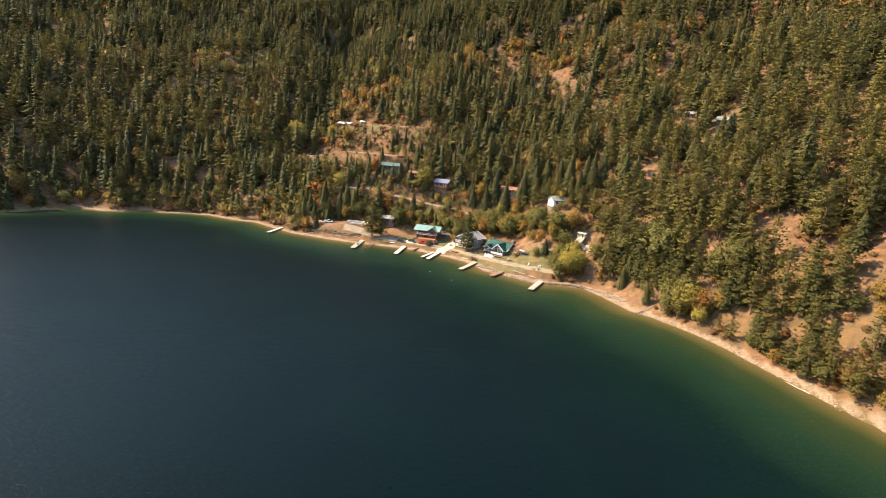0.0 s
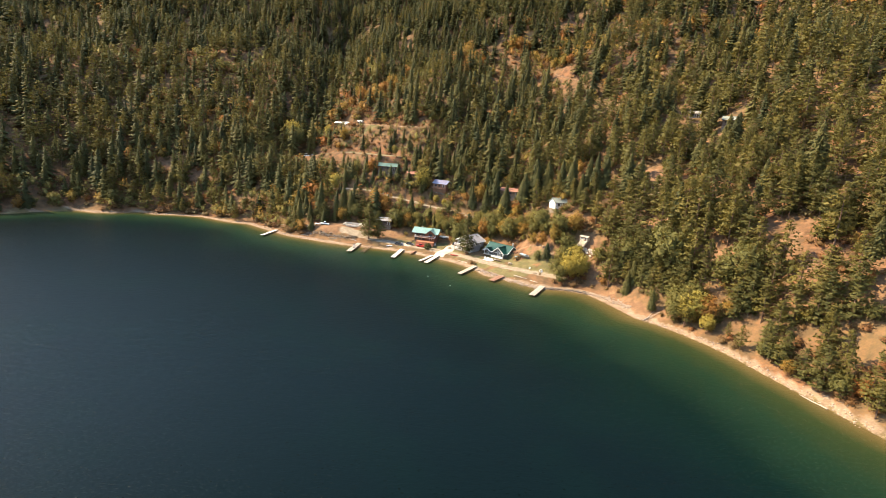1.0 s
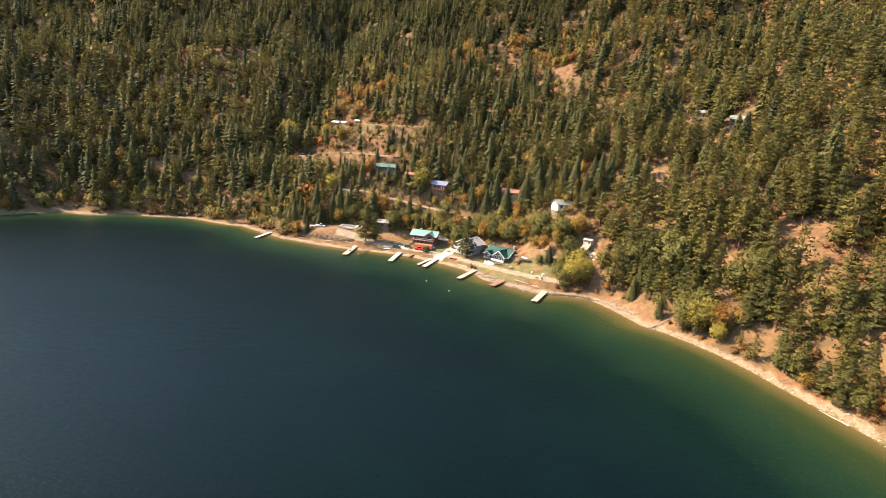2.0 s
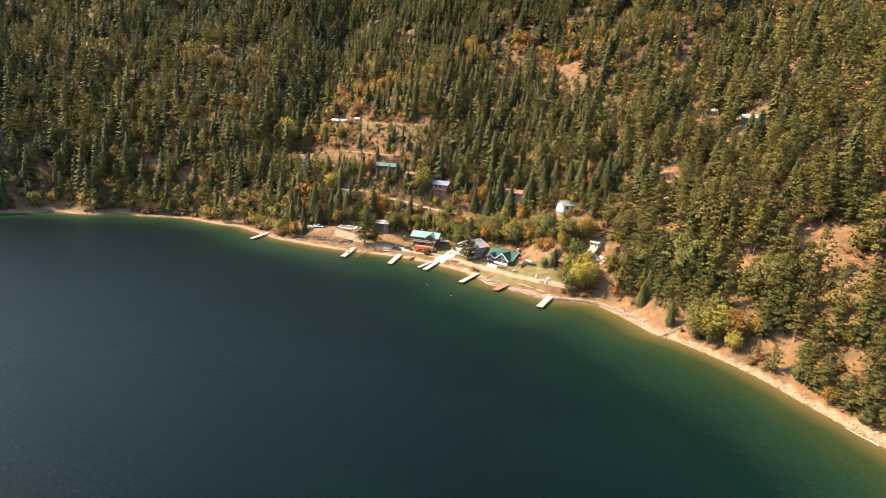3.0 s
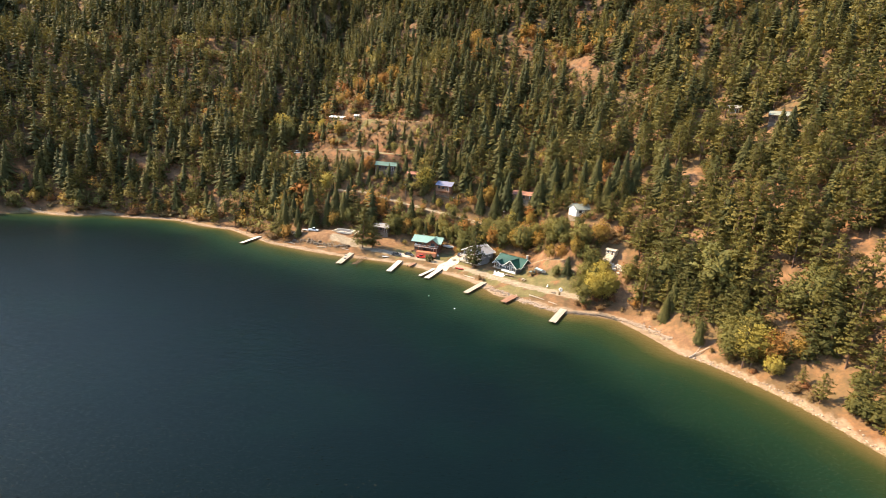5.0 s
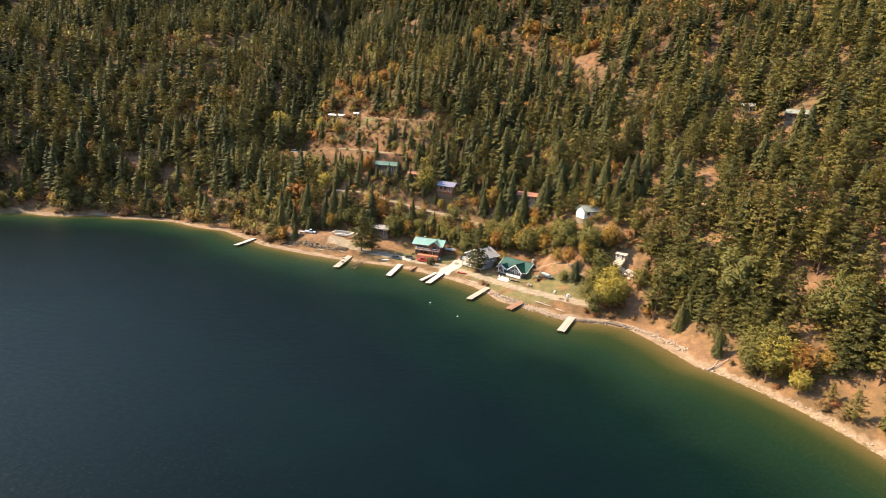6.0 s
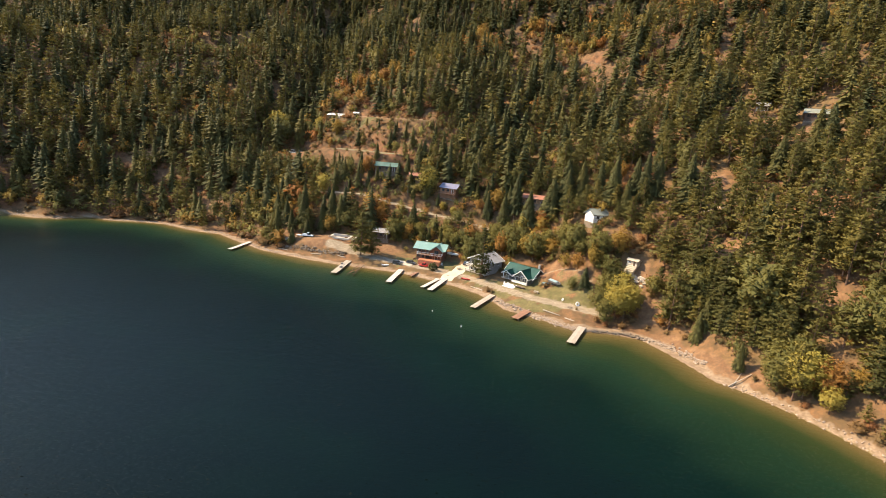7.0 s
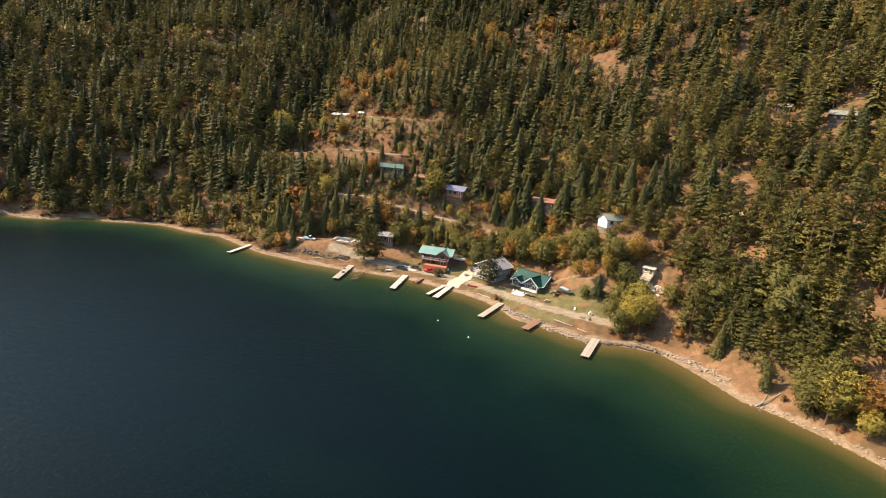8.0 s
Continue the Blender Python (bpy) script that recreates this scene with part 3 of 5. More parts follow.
SPECIES = {"fir": ("fir_tree", "dark green fir tree with drooping boughs", "tree"), "pine": ("pine_tree", "olive green ponderosa pine with orange-brown trunk", "tree"),
           "autumn": ("autumn_tree", "yellow and orange autumn leaved tree", "tree"), "green": ("leafy_tree", "yellow-green leafy tree beside the shore", "tree"),
           "gold": ("leafy_tree", "bright yellow leafy tree on the slope", "tree"),
           "shorepine": ("pine_tree", "broad dense pine with boughs down to the ground", "tree"),
           "scrub": ("shrub", "dry reddish brown shrub on the slope", "shrub")}
crown_meshes, trunk_meshes = {}, {}


def crown_mesh(kind, i):
    if (kind, i) not in crown_meshes:
        v, f, n = KINDS[kind][0][i]
        me = mesh_from("crown", v, f, n)
        layer = me.attributes.new("tint", "FLOAT", "POINT")
        layer.data.foreach_set("value", np.full(len(v), (0.13 + 0.37 * i) % 0.55, np.float32))
        me.materials.append(KINDS[kind][4])
        crown_meshes[kind, i] = me
        tv, tf = trunk_arrays(0.93 if kind in ("fir", "pine", "shorepine") else 0.6, KINDS[kind][3], 7, 0.01, (0, 0.3, 0.6, 1.0))
        trunk_meshes[kind, i] = mesh_from("trunk", tv * (1, 1, 1), tf)
        trunk_meshes[kind, i].materials.append(BARK)
    return crown_meshes[kind, i], trunk_meshes[kind, i]


def tree(kind, x, y, height, i=0, turn=0.0, wide=1.0, label="", sink=0.0):
    """One tree as a thing of its own: an empty at its foot, a trunk and a crown."""
    name, text, category = SPECIES[kind]
    crown, stem = crown_mesh(kind, i % len(KINDS[kind][0]))
    root = tagged(new(name), label or text, category, group=name.replace("_", " ") + "s of the slope")
    root.matrix_world = pose(x, y, max(ground_at(x, y), 0.0) - sink, 0, 0, turn) @ Matrix.Diagonal((height * wide, height * wide, height, 1))
    part("trunk", stem, BARK, root)
    part("crown", crown, KINDS[kind][4], root)
    return root


# where nothing tall grows
def open_ground(px, py, d):
    out = d < beach_width(px, py) * 0.9 + 0.8
    for _, line, half, _s in ROADS:
        r, _w = along(px, py, line)
        out |= r < half + 1.5
    out |= sandy_bank(px, py, d) > 0.3
    out |= patch(px, py, YARD, 0.0) > 0.4
    out |= patch(px, py, BARE, 0.0) > 0.6
    return out


HOUSES = [(54, 247, 8), (57, 240, 6), (55, 256, 5), (-26, 292, 10), (-2, 283, 9), (14, 273, 11), (40, 281, 5), (18.7, 311, 5), (-22.5, 327, 6.5), (-58, 341, 6.5), (-52, 305, 6), (-72, 301, 10), (28, 262, 8),
          (52, 257, 5), (126, 299, 8), (121.5, 290.5, 6.5), (118, 328, 6), (114, 311, 7), (109, 300, 6), (-107, 416, 10), (-93, 409, 4), (-20, 293, 7), (91, 180, 4)]
cell = 6.7
cx, cy = np.meshgrid(np.arange(-560, 330, cell), np.arange(90, 900, cell))
cx, cy = cx.reshape(-1), cy.reshape(-1)
cx, cy = cx + rng.uniform(-0.48, 0.48, cx.size) * cell, cy + rng.uniform(-0.48, 0.48, cy.size) * cell
bear = np.degrees(np.arctan2(cx, cy - 20))
far = np.hypot(cx, cy - 40)
keep = (bear > -47) & (bear < 50) & (far < np.interp(bear, [-47, -25, -13, 0, 20, 50], [720, 720, 820, 720, 530, 460]))
cx, cy, bear, far = cx[keep], cy[keep], bear[keep], far[keep]
cd = inland(cx, cy)
keep = (cd > 2) & ~open_ground(cx, cy, cd) & ~((cx > -64) & (cx < 37) & (cd < 24)) & ~((cx > -96) & (cx <= -64) & (cd < 16))
for hx_, hy_, hr in HOUSES:
    keep &= np.hypot(cx - hx_, cy - hy_) > hr
thin = waves(cx, cy, 38, 7) * 0.5 + 0.5
keep &= rng.random(cx.size) < np.where((cx > 74) & (cy < 250) & (cd < 60), 0.8, np.where(cx > 60, 0.88, 0.92)) - 0.35 * (thin > 0.85)
cx, cy, bear, far, cd = cx[keep], cy[keep], bear[keep], far[keep], cd[keep]
cz = ground(cx, cy)


def zone(spots):
    out = np.zeros(cx.size)
    for x, y, rx, ry, w in spots:
        out = np.maximum(out, w * np.exp(-((cx - x) / rx) ** 2 - ((cy - y) / ry) ** 2))
    return out


orange = zone([(-100, 436, 26, 18, 1.0), (-80, 455, 26, 16, 0.9), (-82, 478, 38, 20, 0.6), (-22, 472, 24, 20, 1.0), (17, 474, 18, 14, 0.9), (30, 449, 28, 12, 1.0), (54, 420, 20, 14, 0.95), (86, 392, 26, 13, 0.75), (186, 415, 14, 9, 1.0),
               (-45, 410, 15, 10, 0.5), (49, 471, 40, 20, 0.5), (110, 385, 20, 10, 0.6), (-250, 469, 30, 16, 0.85), (-314, 457, 30, 16, 0.85), (-200, 480, 24, 12, 0.6),  (-60, 335, 18, 12, 0.3), (15, 292, 22, 10, 0.45), (120, 420, 70, 50, 0.42), (50, 300, 25, 15, 0.25),
               (-85, 322, 25, 8, 0.6), (-40, 305, 20, 8, 0.4), (40, 250, 10, 8, 0.7), (-255, 305, 12, 12, 0.8), (-190, 340, 30, 12, 0.35), (60, 470, 90, 50, 0.3)])
draw = rng.random(cx.size)
piney = np.interp(cx + 25 * waves(cx, cy, 60, 12), [-150, 0, 40, 90, 150], [0.42, 0.36, 0.36, 0.6, 0.68]) - 0.2 * np.clip((cd - 120) / 120, 0, 1)
kind_of = np.where(draw < orange, "autumn", np.where(rng.random(cx.size) < piney, "pine", "fir"))
mixed = rng.random(cx.size)
kind_of = np.where((kind_of == "autumn") & (mixed < np.where(cx < -140, 0.85, np.where(cy > 400, 0.12, 0.35))), "green", kind_of)
kind_of = np.where((kind_of == "autumn") & (mixed > 0.75), "scrub", kind_of)
kind_of = np.where((kind_of == "pine") & (mixed < 0.04), "autumn", kind_of)
kind_of = np.where((kind_of == "fir") & (mixed < 0.03), "green", kind_of)
low = zone([(-92, 360, 36, 10, 1), (-85, 392, 32, 12, 1), (-60, 320, 34, 7, 1), (-20, 309, 24, 6, 1), (8, 294, 16, 8, 1), (24, 280, 10, 8, 1), (-100, 430, 24, 18, 0.9), (-80, 446, 24, 14, 0.7), (30, 442, 26, 10, 0.5), (54, 412, 18, 10, 0.45), (86, 387, 22, 10, 0.6), (-18, 462, 24, 12, 0.5), (186, 408, 14, 9, 0.9), (-210, 357, 16, 9, 0.8), (-150, 335, 10, 7, 0.7), (110, 200, 9, 6, 0.5)])
shrubby = rng.random(cx.size)
kind_of = np.where((rng.random(cx.size) < low * 1.3) & (kind_of != "scrub"), np.where(shrubby < 0.18, "scrub", np.where(shrubby < 0.36, "green", np.where(shrubby < 0.52, "autumn", "fir"))), kind_of)
size_of = {"fir": (12, 24), "pine": (13, 23), "autumn": (7, 13), "green": (7, 13), "scrub": (2, 4)}
tall = np.array([rng.uniform(*size_of[k]) for k in kind_of]) * np.clip(0.75 + cd / 90, 0.75, 1.0) * np.where((low > 0.4) & (cy > 300) & (cy < 400) & (kind_of != "scrub"), np.where(kind_of == "fir", 0.75, 0.85), 1.0)

near_rank = np.hypot(cx - 30, cy - 190) + np.where(cd < 30, 0, 60)
single = np.zeros(cx.size, bool)
single[np.argsort(near_rank)[:290]] = True
# leafy trees round the yards, and pines rather than firs on the sandy slope
conifer = (kind_of == "fir") | (kind_of == "pine")
yards = conifer & (cx > -20) & (cx < 52) & (cd < 42) & (cy < 302)
tall = np.where(yards, tall * 0.6, tall)
kind_of = np.where(yards, np.where(mixed < 0.88, "green", "autumn"), kind_of)
shore = (kind_of == "fir") & (cx > 45) & (cy < 275)
kind_of = np.where(shore & (cd < 26) & (mixed < 0.4), "green", np.where(shore & (mixed < 0.85), "pine", kind_of))
for i in np.nonzero(single)[0]:
    tree("shorepine" if kind_of[i] == "pine" and rng.random() < 0.3 else kind_of[i], cx[i], cy[i], tall[i] * rng.uniform(0.8, 1.1), int(rng.integers(0, 5)), rng.uniform(0, 360), rng.uniform(0.95, 1.25), sink=0.3)


def forest(name, chosen, label, leaf_kind):
    """All far trees of one kind in one mesh, too many to count."""
    vs, fs, ms, ns, tints, base = [], [], [], [], [], 0
    near, mid, away, r, leaf = KINDS[leaf_kind]
    tv, tf = trunk_arrays(0.9 if leaf_kind in ("fir", "pine") else 0.5, r, 4, 0.0, (0.0, 1.0))
    tn = tv * (1, 1, 0)
    tn /= np.linalg.norm(tn, axis=1)[:, None] + 1e-9
    for i in np.nonzero(chosen)[0]:
        pool = near if far[i] < (262 if leaf_kind in ("fir", "pine") and tall[i] > 8 else 175) else mid if far[i] < (400 if leaf_kind in ("fir", "pine") else 285) else away
        v, f, n = pool[int(rng.integers(0, len(pool)))]
        a, w = rng.uniform(0, 6.283), rng.uniform(*{"fir": (1.05, 1.45), "pine": (1.1, 1.5), "scrub": (1.3, 2.0)}.get(leaf_kind, (1.0, 1.5)))
        turn = np.array([[math.cos(a), -math.sin(a), 0], [math.sin(a), math.cos(a), 0], [0, 0, 1]])
        vs.append((np.concatenate([v, tv]) * (w, w, 1)) @ turn.T * tall[i] + (cx[i], cy[i], cz[i] - 0.3))
        ns.append(np.concatenate([n, tn]) @ turn.T)
        fs.append(np.concatenate([f, tf + len(v)]) + base)
        ms.append(np.concatenate([np.zeros(len(f), np.int32), np.ones(len(tf), np.int32)]))
        tints.append(np.full(len(v) + len(tv), rng.uniform(0, 0.95), np.float32))
        base += len(v) + len(tv)
    if not vs:
        return
    me = mesh_from(name, np.concatenate(vs), np.concatenate(fs), np.concatenate(ns))
    me.polygons.foreach_set("material_index", np.concatenate(ms))
    layer = me.attributes.new("tint", "FLOAT", "POINT")
    layer.data.foreach_set("value", np.concatenate(tints))
    me.materials.append(leaf)
    me.materials.append(BARK)
    tagged(new(name, me), label, "forest", kind="stuff")


# low growth between the trees
ux, uy = np.meshgrid(np.arange(-260, 150, 2.6), np.arange(100, 430, 2.6))
ux, uy = ux.reshape(-1) + rng.uniform(-1.7, 1.7, ux.size), uy.reshape(-1) + rng.uniform(-1.7, 1.7, uy.size)
ud = inland(ux, uy)
ok = (ud > beach_width(ux, uy) + 1.0) & (ud < 120) & (np.abs(np.degrees(np.arctan2(ux, uy - 20))) < 46) & (rng.random(ux.size) < np.where(ux > 60, 0.3, np.where(ux < -130, 0.36, 0.66)))
for _, line, half, _s in ROADS:
    ok &= along(ux, uy, line)[0] > half + 0.6
ok &= ~((ux > -64) & (ux < 37) & (ud < 22)) & ~((ux > -96) & (ux <= -64) & (ud < 15)) & (patch(ux, uy, YARD) < 0.25) & (patch(ux, uy, BARE) < 0.5) & (sandy_bank(ux, uy, ud) < 0.3)
for hx_, hy_, hr in HOUSES:
    ok &= np.hypot(ux - hx_, uy - hy_) > hr * 0.62
ux, uy = ux[ok], uy[ok]
# thickets on the open patches higher up
thick = np.nonzero((np.maximum(low, orange * 0.8) > 0.3) & (cd > 105) & (cd < 330))[0]
thick = np.repeat(thick, 4)
ux, uy = np.append(ux, cx[thick] + rng.uniform(-5, 5, thick.size)), np.append(uy, cy[thick] + rng.uniform(-5, 5, thick.size))
n0 = cx.size
cx, cy, cz = np.append(cx, ux), np.append(cy, uy), np.append(cz, ground(ux, uy))
far = np.append(far, np.hypot(ux, uy - 40))
pick_ = rng.random(ux.size)
pick_ = np.where((ux > -130) & (ux < 45) & (uy > 285) & (uy < 345), 0.22 + 0.78 * pick_, pick_ * 0.72)
pick_[-thick.size:] *= 0.75
kind_of = np.append(kind_of, np.where(pick_ < 0.5, "scrub", np.where(pick_ < np.where((ux > -95) & (ux < 40), 0.82, 0.66), "green", np.where((pick_ < 0.8) | ((ux > -95) & (ux < 40) & (pick_ < 0.94)) | (ux > 45), "autumn", "fir"))))
tall = np.append(tall, np.where(ux < -95, 1.5, 1.0) * np.where(pick_ < 0.5, rng.uniform(1.6, 3.4, ux.size), np.where(pick_ < 0.8, rng.uniform(3.0, 7.0, ux.size), rng.uniform(3.0, 7.0, ux.size))))
tall[-thick.size:] *= 1.35
single = np.append(single, np.zeros(ux.size, bool))
# only low bushes just below the road and the mown terraces
for line, reach, cap in ((ROADS[1][1], 2.8, 1.7), (ROADS[2][1], 12.0, 2.2), (ROADS[3][1], 5.0, 2.2)):
    lx, ly = np.array(line, float).T
    below = (along(cx, cy, line)[0] < reach) & (cy < np.interp(cx, lx, ly)) & ~single
    tall = np.where(below, cap * rng.uniform(0.6, 1.15, cx.size), tall)
    kind_of = np.where(below & ((kind_of == "fir") | (kind_of == "pine")), "scrub", kind_of)

for line, reach, slope in ((ROADS[1][1], 10, 1.1), (ROADS[2][1], 30, 0.5), (ROADS[3][1], 22, 0.55)):
    lx, ly = np.array(line, float).T
    gap = along(cx, cy, line)[0]
    below = (gap < reach) & (cy < np.interp(cx, lx, ly)) & ~single
    tall = np.where(below, np.minimum(tall, slope * gap + 1.5), tall)
    kind_of = np.where(below & (tall < 2.6) & ((kind_of == "pine") | (kind_of == "fir")), "scrub", kind_of)

forest("fir_forest", ~single & (kind_of == "fir"), "dense dark fir forest covering the mountainside", "fir")
forest("pine_forest", ~single & (kind_of == "pine"), "open olive green ponderosa pine forest on the slope", "pine")
forest("autumn_woods", ~single & (kind_of == "autumn"), "yellow and orange autumn trees between the firs", "autumn")
forest("leafy_woods", ~single & (kind_of == "green"), "yellow-green leafy trees between the firs", "green")
forest("scrubland", ~single & (kind_of == "scrub"), "dry reddish scrub on the open slopes", "scrub")

# ---- helpers for built things ----
def box(bm, centre, size, turn=0.0, tilt=None):
    """Adds a box to a bmesh: centre, size, turned about z by degrees (or by a matrix)."""
    m = pose(*centre, 0, 0, turn) if tilt is None else Matrix.Translation(centre) @ tilt
    return bmesh.ops.create_cube(bm, size=1.0, matrix=m @ Matrix.Diagonal((*size, 1)))["verts"]


def prism(bm, outline, depth, m=None):
    """Adds an outline of (x, z) points drawn out along y from -depth/2 to depth/2."""
    n = len(outline)
    v = [bm.verts.new((x, s * depth / 2, z)) for s in (-1, 1) for x, z in outline]
    bm.faces.new(v[:n])
    bm.faces.new(v[:n - 1:-1])
    for i in range(n):
        j = (i + 1) % n
        bm.faces.new((v[j], v[i], v[i + n], v[j + n]))
    if m is not None:
        bmesh.ops.transform(bm, matrix=m, verts=v)
    bmesh.ops.recalc_face_normals(bm, faces=bm.faces)
    return v


def tube(bm, a, b, r0, r1, sides=8):
    a, b = Vector(a), Vector(b)
    q = (b - a).to_track_quat("Z", "Y").to_matrix().to_4x4()
    bmesh.ops.create_cone(bm, cap_ends=True, segments=sides, radius1=r0, radius2=r1, depth=(b - a).length, matrix=Matrix.Translation((a + b) / 2) @ q)


def soften(bm, width, segments=1):
    bmesh.ops.bevel(bm, geom=bm.edges[:], offset=width, segments=segments, affect="EDGES", clamp_overlap=True)


def thing(name, m, label, category, group=""):
    root = tagged(new(name), label, category, group)
    root.matrix_world = m
    return root


def boxes(*rows):
    bm = bmesh.new()
    for centre, size in rows:
        box(bm, centre, size)
    return bm


# ---- docks ----
def dock(root_end, water_end, width, label, wood, name="dock", z=0.85, skip=0, posts=4):
    """A plank dock from the beach out over the water: boards, side beams, posts."""
    a, b = Vector((*root_end, 0)), Vector((*water_end, 0))
    L = (b - a).length
    yaw = math.degrees(math.atan2(b.y - a.y, b.x - a.x))
    d = thing(name, pose(a.x, a.y, 0, 0, 0, yaw), label, "dock", "docks along the beach")
    n = int(L / 0.3)
    bm = boxes(((0, 0, 0), (L / n - 0.03, width, 0.06)))
    plank = bpy.data.meshes.new("plank")
    bm.to_mesh(plank)
    bm.free()
    for j in range(n):  # loose boards across the dock
        if skip and j % skip:
            continue
        board = part("plank", plank, wood, d)
        board.location = ((j + 0.5) * L / n, random.uniform(-0.04, 0.04), z + random.uniform(-0.01, 0.01))
    for s in (-1, 1):
        part("side_beam", boxes(((L / 2, s * (width / 2 - 0.06), z - 0.14), (L, 0.1, 0.2))), DARKWOOD, d)
    for i in range(posts):
        for s in (-1, 1):
            bm = bmesh.new()
            x = L * (0.25 + 0.73 * i / max(1, posts - 1))
            tube(bm, (x, s * (width / 2 + 0.07), -2.5), (x, s * (width / 2 + 0.07), z + 0.18), 0.09, 0.08)
            part("post", bm, DARKWOOD, d)
    return d


dock((31.9, 232.5), (26.0, 217.1), 2.5, "weathered pale grey plank dock beside the rock wall", PALEWOOD)
dock((2.2, 257.2), (-4.8, 240.0), 2.2, "sun-bleached plank dock with dark posts", PALEWOOD)
dock((14.7, 243.2), (9.6, 233.5), 2.6, "low reddish brown plank dock off the boulders", BROWNWOOD, posts=3)
dock((-16.8, 274.9), (-21.8, 254.6), 2.2, "long white plank dock beside the boat ramp", WHITEWOOD)
dock((-20.4, 270.2), (-25.0, 257.2), 1.6, "short white finger dock tied to the longer one", WHITEWOOD, posts=3)
dock((-17.6, 269.6), (-21.4, 270.6), 1.3, "white cross walkway joining two docks", WHITEWOOD, posts=2)
dock((-37.0, 279.1), (-38.6, 259.2), 2.3, "straight white plank dock below the driveway", WHITEWOOD)
dock((-29.9, 277.6), (-31.7, 271.2), 1.5, "small dark brown landing stage at the beach", BROWNWOOD, posts=2)
dock((-61.3, 285.5), (-61.8, 263.6), 2.6, "wide weathered dock with clutter below the rock wall", PALEWOOD)
dock((-54.5, 280.5), (-55.1, 264.0), 2.3, "dark bare dock frame with missing boards", BROWNWOOD, skip=7)
dock((-113.2, 299.6), (-114.8, 282.4), 2.0, "white plank dock at the quiet end of the beach", WHITEWOOD)
for x, y, w in ((-61.2, 272, 1.2), (-62.4, 277.5, 0.9)):  # storage boxes on the wide dock
    t = thing("storage_box", pose(x, y, 0.89, 0, 0, 12), "grey wooden storage box standing on a dock", "box")
    part("body", boxes(((0, 0, 0.3), (w, 0.7, 0.6))), GREYPAINT, t)
    part("lid", boxes(((0, 0, 0.63), (w + 0.08, 0.78, 0.06))), PALEWOOD, t)


# ---- houses ----
def window(parent, x, y, z, w, h, axis="x", wood=None):
    """A window set into a wall: frame proud of it, dark pane, sill. axis: the wall's direction."""
    def at(sx, sz, dx, dz, out):
        return ((x + dx, y + out, z + dz), (sx, 0.09, sz)) if axis == "x" else ((x + out, y + dx, z + dz), (0.09, sx, sz))
    sign = -1 if (y if axis == "x" else x) < 0 else 1
    f = part("window", boxes(at(w, 0.12, 0, h / 2, 0.03 * sign), at(w, 0.12, 0, -h / 2, 0.03 * sign), at(0.12, h, -w / 2, 0, 0.032 * sign),
                             at(0.12, h, w / 2, 0, 0.032 * sign), at(0.07, h, 0, 0, 0.028 * sign)), wood or WHITEPAINT, parent)
    part("pane", boxes(at(w - 0.04, h - 0.04, 0, 0, -0.02 * sign)), GLASS, f)
    part("sill", boxes(at(w + 0.2, 0.07, 0, -h / 2 - 0.1, 0.08 * sign)), wood or WHITEPAINT, f)


def gable_roof(house, w, d, z, rise, over, roof, centre=(0, 0), axis="x", thick=0.16, trim=None, ribs=True):
    """Two roof planes over a w x d plan, ridge along axis, with raised seams, fascia and ridge cap."""
    span, run = (d, w) if axis == "x" else (w, d)
    turn = pose(centre[0], centre[1], z, 0, 0, 0 if axis == "x" else 90)
    half, length = span / 2 + over, run + 2 * over
    drop = rise * half / (span / 2)
    for s in (-1, 1):
        bm = bmesh.new()
        pts = [(0, rise), (s * half, rise - drop), (s * half, rise - drop + thick), (0, rise + thick)]
        prism(bm, pts if s > 0 else pts[::-1], length, pose(0, 0, 0, 0, 0, 90))
        bmesh.ops.transform(bm, matrix=turn, verts=bm.verts)
        plane = part("roof_plane", bm, roof, house)
        if ribs:
            bm = boxes(((0, 0, 0), (0.06, math.hypot(half, drop), 0.06)))
            seam = bpy.data.meshes.new("seam")
            bm.to_mesh(seam)
            bm.free()
            n = int(length / 0.9)
            for i in range(n + 1):
                x = -length / 2 + 0.03 + i * (length - 0.06) / n
                q = Euler((-s * math.atan2(drop, half), 0, 0)).to_matrix().to_4x4()
                part("seam", seam, roof, plane).matrix_basis = turn @ Matrix.Translation((x, s * half / 2, rise - drop / 2 + thick + 0.03)) @ q
        bm = boxes(((0, s * (half + 0.03), rise - drop + thick / 2), (length, 0.06, 0.26)))
        bmesh.ops.transform(bm, matrix=turn, verts=bm.verts)
        part("fascia", bm, trim or DARKWOOD, plane)
        if trim:
            for e in (-1, 1):
                bm = bmesh.new()
                q = Euler((-s * math.atan2(drop, half), 0, 0)).to_matrix().to_4x4()
                box(bm, (e * (length / 2 + 0.03), s * half / 2, rise - drop / 2 + thick * 0.3), (0.08, math.hypot(half, drop), 0.34), tilt=q)
                bmesh.ops.transform(bm, matrix=turn, verts=bm.verts)
                part("barge_board", bm, trim, plane)
    bm = boxes(((0, 0, rise + thick + 0.04), (length, 0.3, 0.08)))
    bmesh.ops.transform(bm, matrix=turn, verts=bm.verts)
    part("ridge_cap", bm, roof, house)


